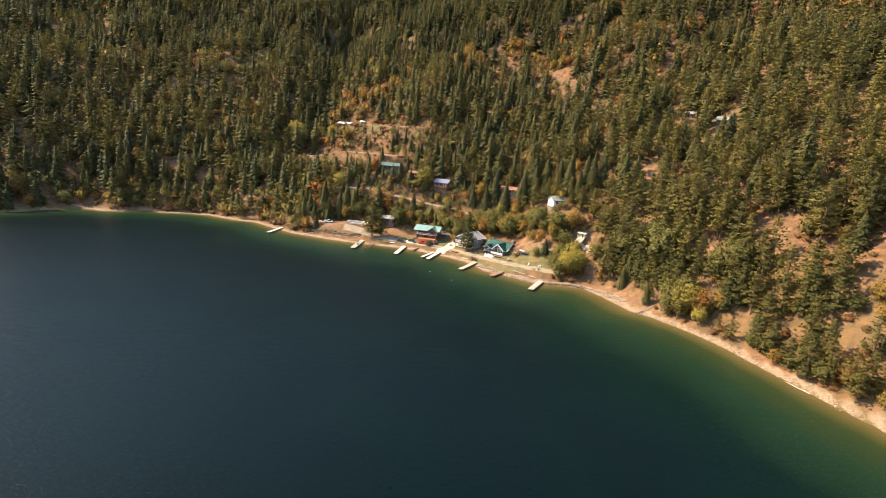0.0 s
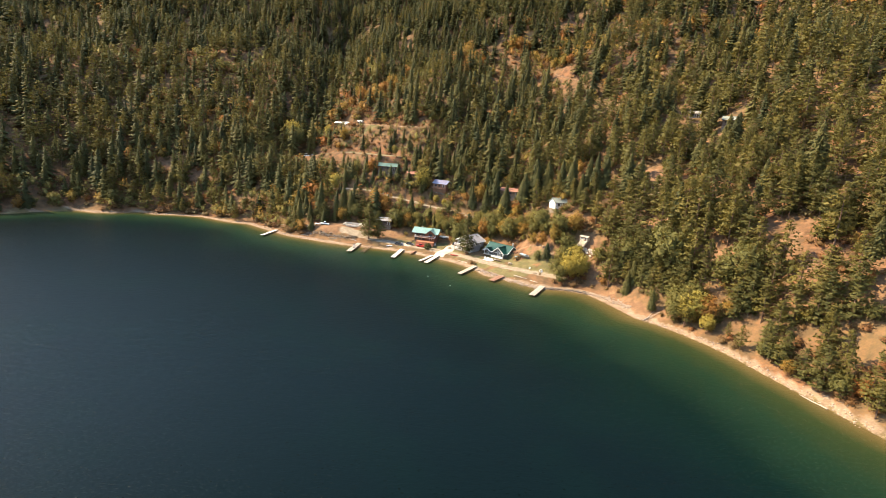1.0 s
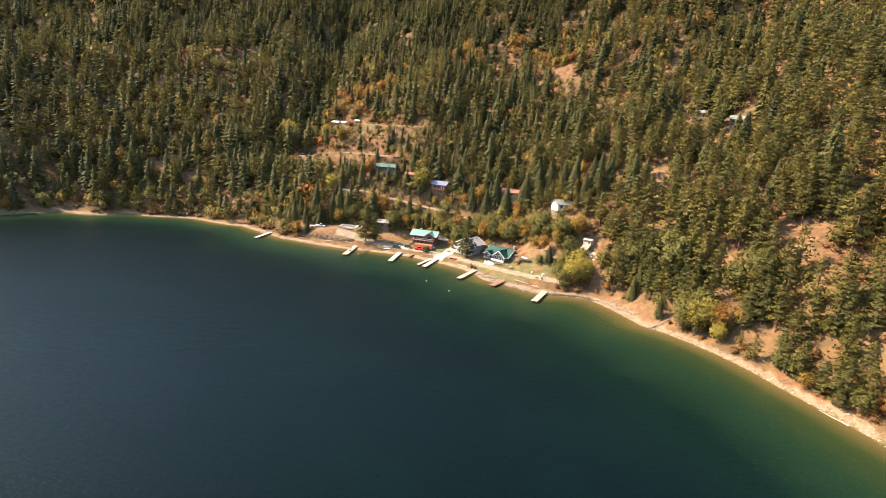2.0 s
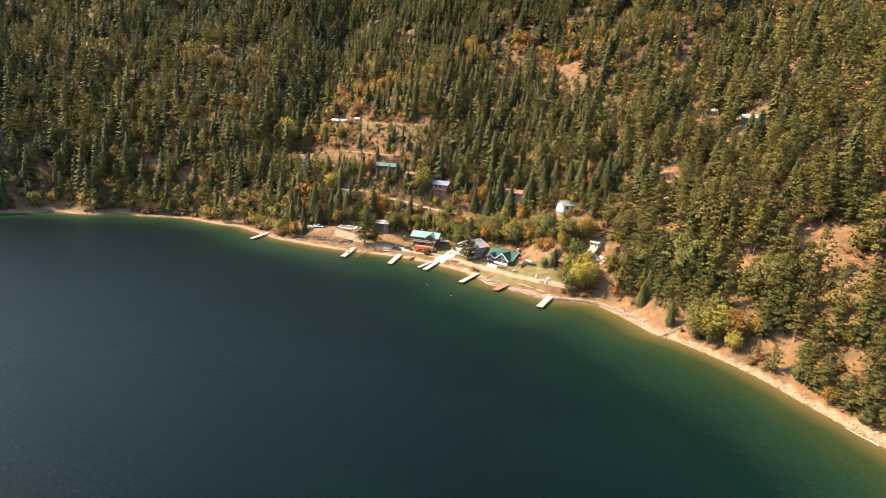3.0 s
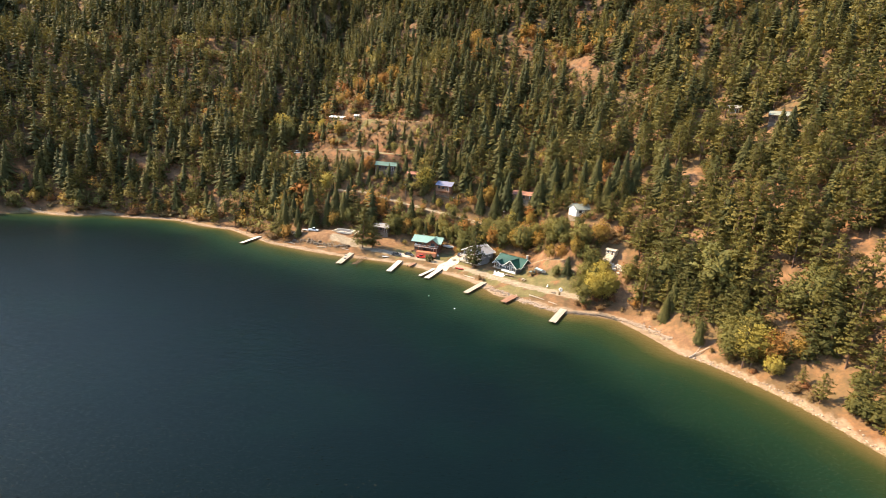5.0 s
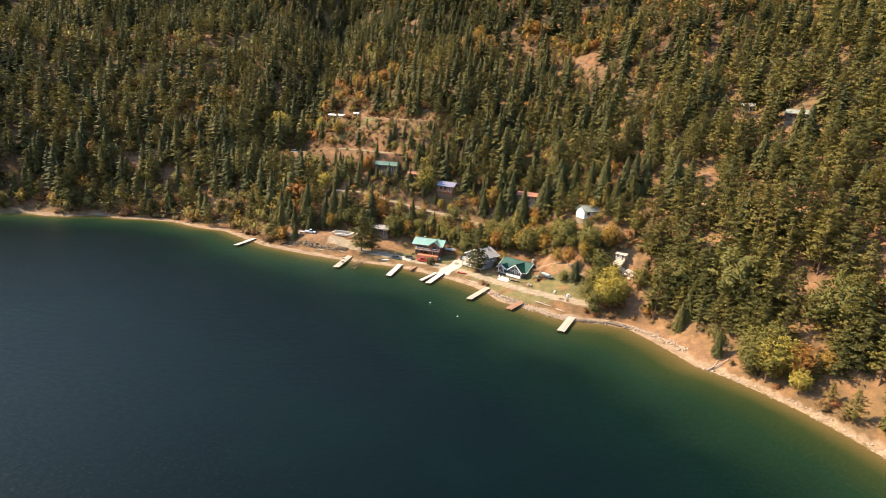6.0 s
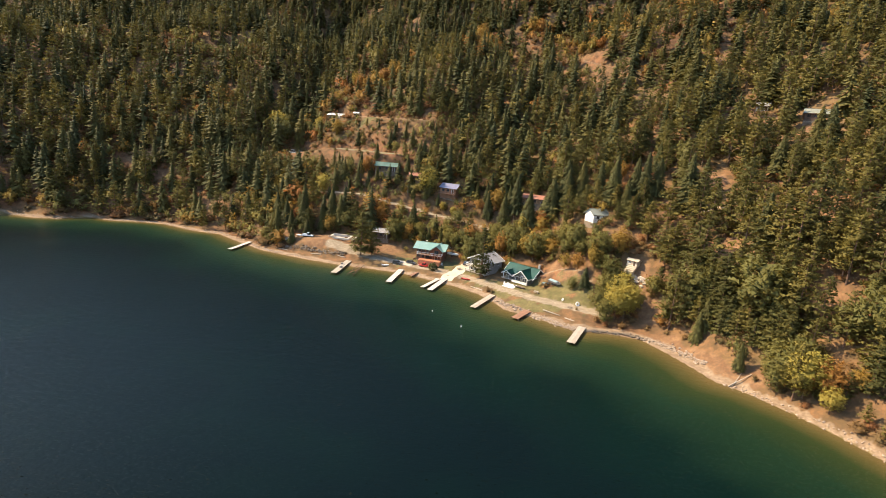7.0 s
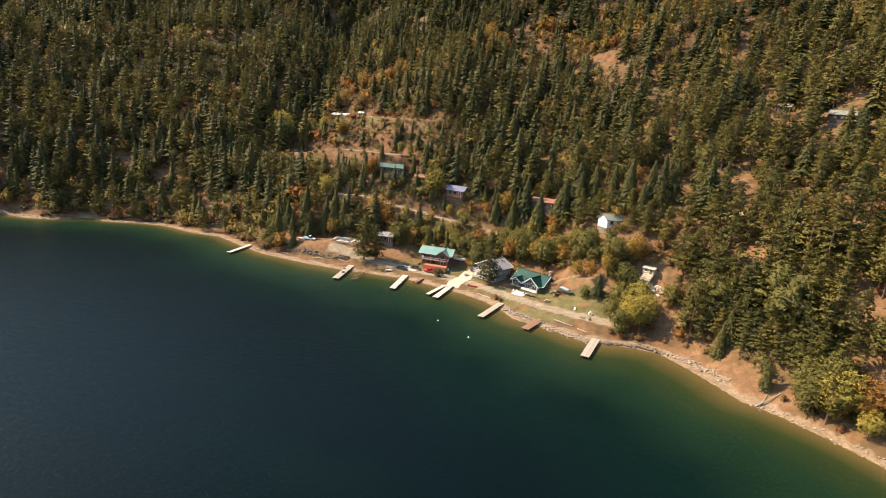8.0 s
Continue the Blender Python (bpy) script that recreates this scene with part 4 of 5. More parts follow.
def walls(house, w, d, h, rise, wall, axis="x", centre=(0, 0), base=1.5, name="wall"):
    """Gabled wall shell on a sunk base."""
    bm = bmesh.new()
    span, run = (d, w) if axis == "x" else (w, d)
    outline = [(-span / 2, 0), (span / 2, 0), (span / 2, h), (0, h + rise), (-span / 2, h)]
    prism(bm, outline, run, pose(centre[0], centre[1], 0, 0, 0, 90 if axis == "x" else 0))
    part(name, bm, wall, house)
    part("foundation", boxes(((centre[0], centre[1], -base / 2), (w + 0.12, d + 0.12, base))), DARKROCK, house)


def railing(parent, a, b, z, wood, high=1.0, step=0.6):
    a, b = Vector((*a, z)), Vector((*b, z))
    L, yaw = (b - a).length, math.degrees(math.atan2(b.y - a.y, b.x - a.x))
    mid = (a + b) / 2
    bm = bmesh.new()
    box(bm, (mid.x, mid.y, z + high), (L, 0.12, 0.08), yaw)
    box(bm, (mid.x, mid.y, z + 0.15), (L, 0.06, 0.08), yaw)
    n = max(2, int(L / step))
    for i in range(n + 1):
        p = a.lerp(b, i / n)
        box(bm, (p.x, p.y, z + high / 2), (0.07, 0.07, high), yaw)
    return part("railing", bm, wood, parent)


def deck(house, x, y, w, d, z, wood, down=2.0, rail=True, rail_wood=None):
    """A raised terrace with posts; its front lies towards -y."""
    part("deck_floor", boxes(((x, y, z - 0.08), (w, d, 0.16))), wood, house)
    n = max(2, int(w / 3.0))
    for i in range(n + 1):
        px = x - w / 2 + 0.15 + i * (w - 0.3) / n
        part("deck_post", boxes(((px, y - d / 2 + 0.12, z - 0.16 - down / 2), (0.18, 0.18, down))), wood, house)
    if rail:
        rw = rail_wood or wood
        railing(house, (x - w / 2, y - d / 2), (x + w / 2, y - d / 2), z, rw)
        railing(house, (x - w / 2, y - d / 2), (x - w / 2, y + d / 2), z, rw)
        railing(house, (x + w / 2, y - d / 2), (x + w / 2, y + d / 2), z, rw)


def door(house, x, y, z=0.0, w=1.0, h=2.05, mat=None):
    d = part("door", boxes(((x, y - 0.03, z + h / 2), (w, 0.08, h))), mat or DARKWOOD, house)
    part("door_frame", boxes(((x - w / 2 - 0.06, y - 0.04, z + h / 2), (0.12, 0.1, h + 0.12)), ((x + w / 2 + 0.06, y - 0.04, z + h / 2), (0.12, 0.1, h + 0.12)),
                             ((x, y - 0.04, z + h + 0.06), (w, 0.1, 0.12))), WHITEPAINT, d)


def chimney(house, x, y, z, h, mat):
    c = part("chimney", boxes(((x, y, z + h / 2), (0.8, 0.8, h))), mat, house)
    part("chimney_cap", boxes(((x, y, z + h + 0.06), (1.0, 1.0, 0.12))), CONCRETE, c)


# beach lodge: pale green roof, log walls, red terrace
x, y, yaw = -26.0, 294.0, -8
lodge = thing("lodge", pose(x, y, 3.7, 0, 0, yaw), "two-storey log lodge with pale green metal roof and red terrace", "house")
walls(lodge, 12.0, 8.0, 5.0, 1.7, REDLOG, base=3.6)
gable_roof(lodge, 12.0, 8.0, 5.0, 1.7, 1.4, TEALROOF)
walls(lodge, 4.6, 2.6, 5.0, 1.6, REDLOG, axis="y", centre=(3.4, -4.2), base=3.6, name="gable_wall")
gable_roof(lodge, 4.6, 7.4, 5.0, 1.66, 0.9, TEALROOF, centre=(3.4, -2.1), axis="y")
for wx_ in (-4.9, -2.9, -0.9):
    window(lodge, wx_, -4.0, 3.9, 1.4, 1.2, wood=DARKWOOD)
    window(lodge, wx_, -4.0, 1.4, 1.4, 1.2, wood=DARKWOOD)
window(lodge, 3.4, -5.5, 3.9, 1.8, 1.4, wood=DARKWOOD)
window(lodge, 6.0, 0, 3.8, 1.4, 1.2, "y")
door(lodge, 3.4, -5.5)
deck(lodge, 0.4, -5.6, 11.0, 3.0, 2.6, LOGWOOD, 2.6, rail_wood=WHITEPAINT)
part("terrace", boxes(((1.2, -8.2, -0.15), (9.5, 3.6, 1.9))), REDWOOD, lodge, "red-stained low terrace")
railing(lodge, (-3.4, -9.9), (5.8, -9.9), 0.82, REDWOOD, 0.8, 0.35)
chimney(lodge, -3.0, 1.0, 5.8, 1.4, DARKROCK)

# dark green roofed lake house with a white trimmed gable
x, y, yaw = 14.6, 276.6, -36
lakehouse = thing("lake_house", pose(x, y, 3.2, 0, 0, yaw) @ Matrix.Scale(0.95, 4), "lake house with dark green metal roof and white trimmed gables", "house")
walls(lakehouse, 13.5, 8.5, 2.7, 3.0, DARKPAINT, base=3)
gable_roof(lakehouse, 13.5, 8.5, 2.7, 3.0, 1.0, GREENROOF, trim=WHITEPAINT)
walls(lakehouse, 6.4, 5.0, 2.7, 2.6, DARKPAINT, axis="y", centre=(3.2, -4.6), base=3, name="gable_wall")
gable_roof(lakehouse, 6.4, 9.0, 2.7, 2.6, 0.7, GREENROOF, centre=(3.2, -2.9), axis="y", trim=WHITEPAINT)
gable_roof(lakehouse, 4.2, 4.5, 2.5, 1.2, 0.5, GREENROOF, centre=(-4.2, -5.0), axis="y", trim=WHITEPAINT)
for wx_ in (1.6, 4.8):
    window(lakehouse, wx_, -7.1, 1.5, 2.2, 1.8)
window(lakehouse, 3.2, -7.1, 3.5, 1.6, 1.0)
for wx_ in (-5.6, -2.8):
    window(lakehouse, wx_, -4.25, 1.5, 1.6, 1.3)
    part("porch_post", boxes(((wx_ - 0.4, -6.9, 1.35), (0.2, 0.2, 2.7))), WHITEPAINT, lakehouse)
door(lakehouse, -1.1, -4.25)
window(lakehouse, 6.75, 0.5, 1.5, 1.6, 1.2, "y")
part("porch_floor", boxes(((-3.9, -5.7, 0.1), (6.0, 2.8, 0.3))), PALEWOOD, lakehouse)
part("front_wall", boxes(((3.2, -8.6, 0.45), (7.4, 0.25, 0.9))), WHITEPAINT, lakehouse, "white low front wall")
chimney(lakehouse, 6.0, 1.8, 4.0, 3.2, GREYROOF)

# grey three-storey house behind the tall pine
x, y, yaw = -1.5, 284.0, -36
greyhouse = thing("balcony_house", pose(x, y, 2.7, 0, 0, yaw), "grey house with shingle roof and white balconies behind a pine", "house")
walls(greyhouse, 10.5, 9.0, 5.4, 2.6, GREYPAINT, axis="y", base=3)
gable_roof(greyhouse, 10.5, 9.0, 5.4, 2.6, 0.8, GREYROOF, axis="y", ribs=False, trim=WHITEPAINT)
for z in (1.4, 4.0):
    for wx_ in (-3.6, -1.2, 1.4, 3.8):
        window(greyhouse, wx_, -4.5, z, 1.5, 1.5)
window(greyhouse, 0, -4.5, 6.3, 1.8, 1.0)
for wy in (-2, 1.5):
    window(greyhouse, 5.25, wy, 4.0, 1.3, 1.2, "y")
deck(greyhouse, 0, -5.8, 10.5, 2.6, 2.7, PALEWOOD, 2.7, rail_wood=WHITEPAINT)
deck(greyhouse, 0, -5.8, 10.5, 2.6, 0.35, PALEWOOD, 0.6, rail_wood=WHITEPAINT)
door(greyhouse, 0.1, -4.5, 0.35)


def cabin(name, label, x, y, yaw, w, d, h, rise, wall, roof, axis="x", sink=0.5, terrace=None, ribs=True, trim=None, z=None):
    c = thing(name, pose(x, y, (ground_at(x, y) if z is None else z) + sink, 0, 0, yaw), label, "cabin")
    walls(c, w, d, h, rise, wall, axis, base=4)
    gable_roof(c, w, d, h, rise, 0.6, roof, axis=axis, ribs=ribs, trim=trim)
    n = 3 if w > 7 else 2
    for i in range(n):
        window(c, -w / 2 + w * (i + 0.7) / (n + 0.4), -d / 2, h - 1.2, 1.2, 1.1, wood=DARKWOOD)
    window(c, w / 2, 0, h - 1.2, 1.1, 1.1, "y", DARKWOOD)
    door(c, w * 0.3, -d / 2, max(0, h - 2.7))
    if terrace:
        deck(c, 0, -d / 2 - terrace / 2, w, terrace, max(0.2, h - 2.7), wall, 3.0)
    return c


cabin("cabin", "small grey roofed cabin in the shade of pines", -51.5, 306.5, -5, 7.5, 5.5, 2.8, 1.3, DARKWOOD, GREYROOF, ribs=False)
cabin("cabin", "white gabled cabin with grey roof among firs", 41.5, 283.0, 24, 7.0, 6.0, 3.4, 1.9, WHITEPAINT, SAGEROOF, ribs=False, sink=-1.3)
cabin("cabin", "brown cabin with blue-grey metal roof and terraces", -22.5, 329.5, -20, 8.5, 7.0, 5.2, 1.8, BROWNWOOD, VIOLETROOF, terrace=2.2, sink=-2.2)
cabin("cabin", "low cabin with dull green metal roof among firs", -58.0, 342.5, 4, 12.0, 6.5, 2.8, 1.6, DARKWOOD, MOSSROOF, sink=-1.0)
cabin("cabin", "small brown shingled cabin half hidden in the trees", 19.0, 313.0, -18, 12.0, 6.0, 2.4, 1.3, LOGWOOD, BROWNROOF, ribs=False)
cabin("cabin", "reddish cabin beside a dirt yard under firs", -42.0, 337.0, 10, 6.0, 4.5, 2.3, 1.1, LOGWOOD, BROWNROOF, ribs=False)
cabin("cabin", "dark timber house with pale grey-green roof high on the slope", 127.2, 301.8, -30, 8.0, 5.0, 3.4, 1.6, DARKWOOD, SAGEROOF, ribs=False, sink=-1.6)
cabin("cabin", "pale cabin in a gap of the pine forest", 118.5, 330.0, -25, 5.0, 4.0, 2.6, 1.2, GREYPAINT, GREYROOF, ribs=False, sink=-0.5)
cabin("cabin", "white roofed house on a levelled yard uphill", -109.5, 420.0, -18, 11.0, 5.5, 2.8, 1.2, DARKWOOD, WHITEPAINT, ribs=False, sink=-0.4)
cabin("garden_shed", "small white shed on the upper yard", -93.5, 409.5, -18, 2.8, 2.4, 2.3, 0.6, WHITEPAINT, WHITEPAINT, ribs=False, sink=0.2)

# pale timber structure with steps above the leafy trees
pavilion = thing("beach_hut", pose(52.5, 259.5, ground_at(52.5, 259.5) + 0.2, 0, 0, -40), "pale sandstone coloured hut with stepped terrace on the bank", "hut")
walls(pavilion, 4.0, 2.6, 1.9, 0.5, CONCRETE, base=3)
gable_roof(pavilion, 4.0, 2.6, 1.9, 0.5, 0.3, CONCRETE, ribs=False)
for i in range(4):
    part("step", boxes(((0.5, -1.8 - 0.8 * i, -0.3 - 0.5 * i), (3.5, 0.8, 0.9))), CONCRETE, pavilion)
window(pavilion, -0.9, -1.3, 1.2, 1.0, 0.8)
door(pavilion, 1.0, -1.3, 0, 0.9, 1.75)


# ---- vehicles and boats ----
def car(x, y, yaw, paint, label, long=4.5, tall=1.5, pickup=False):
    c = thing("pickup_truck" if pickup else "car", pose(x, y, max(ground_at(x, y), 0) + 0.02, 0, 0, yaw), label, "truck" if pickup else "car", "parked cars")
    L = long / 2
    bm = bmesh.new()
    prism(bm, [(-L, 0.4), (-L, 0.85), (-L * 0.9, 0.95), (L * 0.45, 0.98), (L * 0.95, 0.82), (L, 0.6), (L, 0.35)], 1.78)
    soften(bm, 0.07, 2)
    part("body", bm, paint, c)
    cab = [(-L * 0.85, 0.93), (-L * 0.66, tall), (L * 0.12, tall), (L * 0.5, 0.93)] if not pickup else [(-L * 0.12, 0.93), (-L * 0.08, tall), (L * 0.25, tall), (L * 0.52, 0.93)]
    bm = bmesh.new()
    prism(bm, cab, 1.55)
    soften(bm, 0.05, 1)
    g = part("cabin", bm, GLASS, c)
    bm = bmesh.new()
    prism(bm, [(cab[1][0] - 0.05, tall - 0.05), (cab[1][0], tall + 0.04), (cab[2][0], tall + 0.04), (cab[2][0] + 0.06, tall - 0.05)], 1.52)
    part("roof", bm, paint, g)
    if pickup:
        part("bed_side", boxes(((-L * 0.56, 0.82, 1.05), (L * 0.85, 0.1, 0.3))), paint, c)
        part("bed_side", boxes(((-L * 0.56, -0.82, 1.05), (L * 0.85, 0.1, 0.3))), paint, c)
    for sx in (-0.62, 0.64):
        for sy in (-0.82, 0.82):
            bm = bmesh.new()
            tube(bm, (L * sx, sy - 0.11, 0.33), (L * sx, sy + 0.11, 0.33), 0.33, 0.33, 14)
            w = part("wheel", bm, TYRE, c)
            bm = bmesh.new()
            s = 1 if sy > 0 else -1
            tube(bm, (L * sx, sy + s * 0.1, 0.33), (L * sx, sy + s * 0.13, 0.33), 0.19, 0.17, 10)
            part("rim", bm, GREYROOF, w)
    for sy in (-0.62, 0.62):
        part("headlight", boxes(((L - 0.05, sy, 0.68), (0.14, 0.34, 0.14))), WHITECAR, c)
        part("tail_light", boxes(((-L + 0.03, sy * 1.1, 0.75), (0.1, 0.22, 0.16))), REDCAR, c)
    for e in (-1, 1):
        part("bumper", boxes(((e * L, 0, 0.45), (0.16, 1.7, 0.18))), TYRE, c)
    return c


def hull(bm, long, beam, deep, n=10):
    """A pointed hull along x with a flat transom and a hollow inside."""
    rings = []
    for inner in (0, 1):
        for i in range(n + 1):
            k = i / n
            w = beam / 2 * (1 - max(0, (k - 0.45) / 0.55) ** 2.2) - (0.07 if inner else 0)
            w = max(w, 0.02)
            keel = deep * (0.05 + 0.5 * max(0, (k - 0.6) / 0.4) ** 2) + (0.12 if inner else 0)
            top = deep * (1 + 0.25 * k * k)
            xx = -long / 2 + long * k + (0.08 * (1 - 2 * k) if inner else 0)
            rings.append([bm.verts.new((xx, s * w * q, z)) for s, q, z in ((-1, 1, top), (-1, 0.72, keel + 0.25 * deep), (0, 0, keel), (1, 0.72, keel + 0.25 * deep), (1, 1, top))])
    for o in (0, n + 1):
        for i in range(n):
            for j in range(4):
                q = (rings[o + i][j], rings[o + i][j + 1], rings[o + i + 1][j + 1], rings[o + i + 1][j])
                bm.faces.new(q if o == 0 else q[::-1])
        bm.faces.new(rings[o])
    for i in range(n):
        for j in (0, 4):
            bm.faces.new((rings[i][j], rings[i + 1][j], rings[n + 2 + i][j], rings[n + 1 + i][j]))
    bmesh.ops.recalc_face_normals(bm, faces=bm.faces)


def boat(x, y, yaw, paint, label, long=5.0, beam=1.9, deep=0.8, trailer=False, z=None, name="boat", cover=None):
    lift = 0.55 if trailer else 0.0
    b = thing(name, pose(x, y, (max(ground_at(x, y), 0) if z is None else z) + lift, 0, 0, yaw), label, "boat", "boats ashore")
    bm = bmesh.new()
    hull(bm, long, beam, deep)
    part("hull", bm, paint, b)
    for k in (-0.25, 0.12):
        part("seat", boxes(((long * k, 0, deep * 0.72), (0.3, beam * 0.86, 0.05))), PALEWOOD, b)
    if cover:
        bm = bmesh.new()
        prism(bm, [(-beam / 2 - 0.05, deep), (0, deep + 0.45), (beam / 2 + 0.05, deep)], long * 0.72, pose(-long * 0.12, 0, 0.06, 0, 0, 90))
        soften(bm, 0.08, 1)
        part("cover", bm, cover, b)
    if trailer:
        part("trailer_frame", boxes(((0.3, 0.5, -0.1), (long * 1.15, 0.1, 0.1)), ((0.3, -0.5, -0.1), (long * 1.15, 0.1, 0.1)), ((-0.4, 0, -0.1), (0.1, 1.9, 0.1))), DARKCAR, b)
        for s in (-1, 1):
            bm = bmesh.new()
            tube(bm, (-0.4, s * 0.95 - 0.1, -0.23), (-0.4, s * 0.95 + 0.1, -0.23), 0.31, 0.31, 12)
            part("wheel", bm, TYRE, b)
    return b


car(-39.6, 283.2, -15, DARKCAR, "dark car parked at the end of the driveway")
car(-33.9, 285.8, -20, DARKCAR, "dark grey car on the pale driveway")
car(-27.6, 283.2, 165, REDCAR, "red pickup truck parked below the lodge terrace", 5.2, 1.75, True)
car(-9.6, 289.5, 60, DARKCAR, "dark off-road car at the top of the boat ramp", 4.6, 1.75)
car(-85.3, 299.0, 5, WHITECAR, "white pickup truck parked among the beach trees", 5.2, 1.8, True)
car(-103.5, 411.5, 20, WHITECAR, "white car on the upper yard", 4.6, 1.6)
car(-99.0, 409.0, -30, DARKCAR, "dark car on the upper yard", 4.6, 1.6)
car(-124.5, 382.0, 30, WHITECAR, "white van at the edge of the clearing", 5.0, 2.1)
car(-120.5, 384.0, 70, DARKCAR, "dark car at the edge of the clearing", 4.5, 1.5)
boat(-16.4, 295.5, -20, WHITECAR, "white motor boat on a trailer beside the lodge", 5.4, 2.0, 0.9, True)
boat(-9.0, 270.8, -25, REDCAR, "red rowing boat pulled up beside the ramp", 4.0, 1.3, 0.45)
boat(12.6, 264.6, -40, DARKWOOD, "dark wooden boat lying before the lake house", 5.0, 1.6, 0.55)
boat(25.5, 262.6, -55, GREYPAINT, "boat under a blue-grey cover on a trailer", 6.0, 2.3, 1.0, True, cover=TARP)
boat(22.8, 266.0, 30, TARP, "small boat under a blue-grey tarp", 4.0, 1.7, 0.7, False, cover=TARP)
boat(-93.0, 299.5, 10, WHITECAR, "white rowing boat turned towards the beach trees", 4.5, 1.5, 0.5)
boat(-89.5, 300.5, -20, WHITECAR, "white rowing boat beside the truck", 4.0, 1.4, 0.5)
boat(-44.5, 281.8, 10, WHITECAR, "white dinghy on the sand", 3.2, 1.3, 0.45)

# bare concrete: the launching ramp, the driveway, the terrace of the lake house
def slab(name, x, y, w, d, yaw, label, mat=None, high=0.12):
    """A thin slab that follows the slope along its own y."""
    n, rows = 10, []
    bm = bmesh.new()
    m = pose(x, y, 0, 0, 0, yaw)
    grid = []
    for i in range(n + 1):
        for j in range(5):
            p = m @ Vector((w * (j / 4 - 0.5) * (1 + 0.08 * math.sin(i * 1.9 + j)), d * (i / n - 0.5), 0))
            grid.append((p.x, p.y))
    zs = ground([g[0] for g in grid], [g[1] for g in grid])
    top = [bm.verts.new((g[0], g[1], z + high)) for g, z in zip(grid, zs)]
    low = [bm.verts.new((g[0], g[1], z - 0.5)) for g, z in zip(grid, zs)]
    for i in range(n):
        for j in range(4):
            a = i * 5 + j
            bm.faces.new((top[a], top[a + 1], top[a + 6], top[a + 5]))
    edge = [j for j in range(5)] + [i * 5 + 4 for i in range(1, n + 1)] + [n * 5 + j for j in (3, 2, 1, 0)] + [i * 5 for i in range(n - 1, 0, -1)]
    for a, b in zip(edge, edge[1:] + edge[:1]):
        bm.faces.new((top[b], top[a], low[a], low[b]))
    bmesh.ops.recalc_face_normals(bm, faces=bm.faces)
    me = bpy.data.meshes.new(name)
    bm.to_mesh(me)
    bm.free()
    me.materials.append(mat or CONCRETE)
    tagged(new(name, me), label, "pavement", kind="structure")


slab("boat_ramp", -13.2, 280.0, 5.5, 19.0, -24, "pale concrete boat ramp down to the water")
slab("driveway", -37.5, 285.6, 9.0, 6.0, -12, "pale concrete driveway beside the lodge", high=0.14)
slab("patio", 8.6, 266.4, 5.0, 3.2, -36, "white concrete patio before the lake house", WHITEPAINT, 0.2)

# ---- site of a new house: low timber walls and a heap of material ----
site = thing("foundation_frame", pose(-71.5, 302.5, ground_at(-71.5, 302.5) + 0.25, 0, 0, -4), "pale timber foundation frame of an unfinished house", "foundation")
for c, s in (((1.2, 3.2, 0.35), (9.6, 0.7, 1.1)), ((5.8, 0.0, 0.3), (0.7, 5.7, 1.0)), ((7.6, 0.6, 0.15), (0.7, 6.6, 0.7)), ((2.4, -3.0, 0.2), (7.4, 0.7, 0.8)), ((-3.3, 0.8, 0.3), (0.7, 4.1, 0.9))):
    part("frame_wall", boxes((c, s)), PALEWALL, site)
for i in range(9):
    a = random.uniform(-25, 25)
    t = thing("timber_stack", pose(-74.5 + random.uniform(-2, 2.6), 301.5 + random.uniform(-1.4, 1.4), ground_at(-74.5, 301.5) - 0.2 + 0.12 * (i % 3), 0, 0, a),
              "heap of pale sawn timber at the building site", "timber", "timber heaps")
    for k in range(4):
        part("plank", boxes(((0, k * 0.28 - 0.4, 0.3 + 0.1 * (i % 3)), (random.uniform(1.4, 2.6), 0.22, 0.12))), PALEWOOD, t)

# ---- buoys, drift logs, tube ----
for x, y in ((-7.6, 222.5), (-18.2, 233.6)):
    b = thing("buoy", pose(x, y, 0.0), "white mooring buoy floating off the docks", "buoy", "mooring buoys")
    bm = bmesh.new()
    bmesh.ops.create_uvsphere(bm, u_segments=12, v_segments=8, radius=0.28)
    part("float", bm, WHITECAR, b)
    bm = bmesh.new()
    tube(bm, (0, 0, 0.3), (0, 0, 0.55), 0.1, 0.08)
    part("eye", bm, DARKCAR, b)
ring = thing("inflatable_ring", pose(32.5, 249.2, ground_at(32.5, 249.2) + 0.75, 70, 0, 20), "white inflatable ring standing on the grass", "ring")
bm = bmesh.new()
for i in range(16):
    a, c = 6.283 * i / 16, 6.283 * (i + 1) / 16
    tube(bm, (0.6 * math.cos(a), 0.6 * math.sin(a), 0), (0.6 * math.cos(c), 0.6 * math.sin(c), 0), 0.24, 0.24)
part("tube", bm, WHITECAR, ring)


def drift_log(x0, y0, x1, y1, r, label="bleached driftwood log on the beach"):
    z0, z1 = max(ground_at(x0, y0), 0) + r, max(ground_at(x1, y1), 0) + r
    d = thing("driftwood", Matrix.Identity(4), label, "log", "driftwood logs")
    d.location = (x0, y0, z0 - r)
    bm = bmesh.new()
    p = [Vector((0, 0, r)).lerp(Vector((x1 - x0, y1 - y0, z1 - z0 + r)), k / 4) + Vector((0, 0, 0.04 * math.sin(k * 2))) for k in range(5)]
    for k in range(4):
        tube(bm, p[k], p[k + 1], r * (1 - 0.12 * k), r * (1 - 0.12 * (k + 1)))
    part("stem", bm, PALEWOOD, d)
    bm = bmesh.new()
    tube(bm, p[2], p[2] + Vector((0.5, 0.6, 0.5)), r * 0.4, r * 0.15, 6)
    part("branch_stub", bm, PALEWOOD, d)


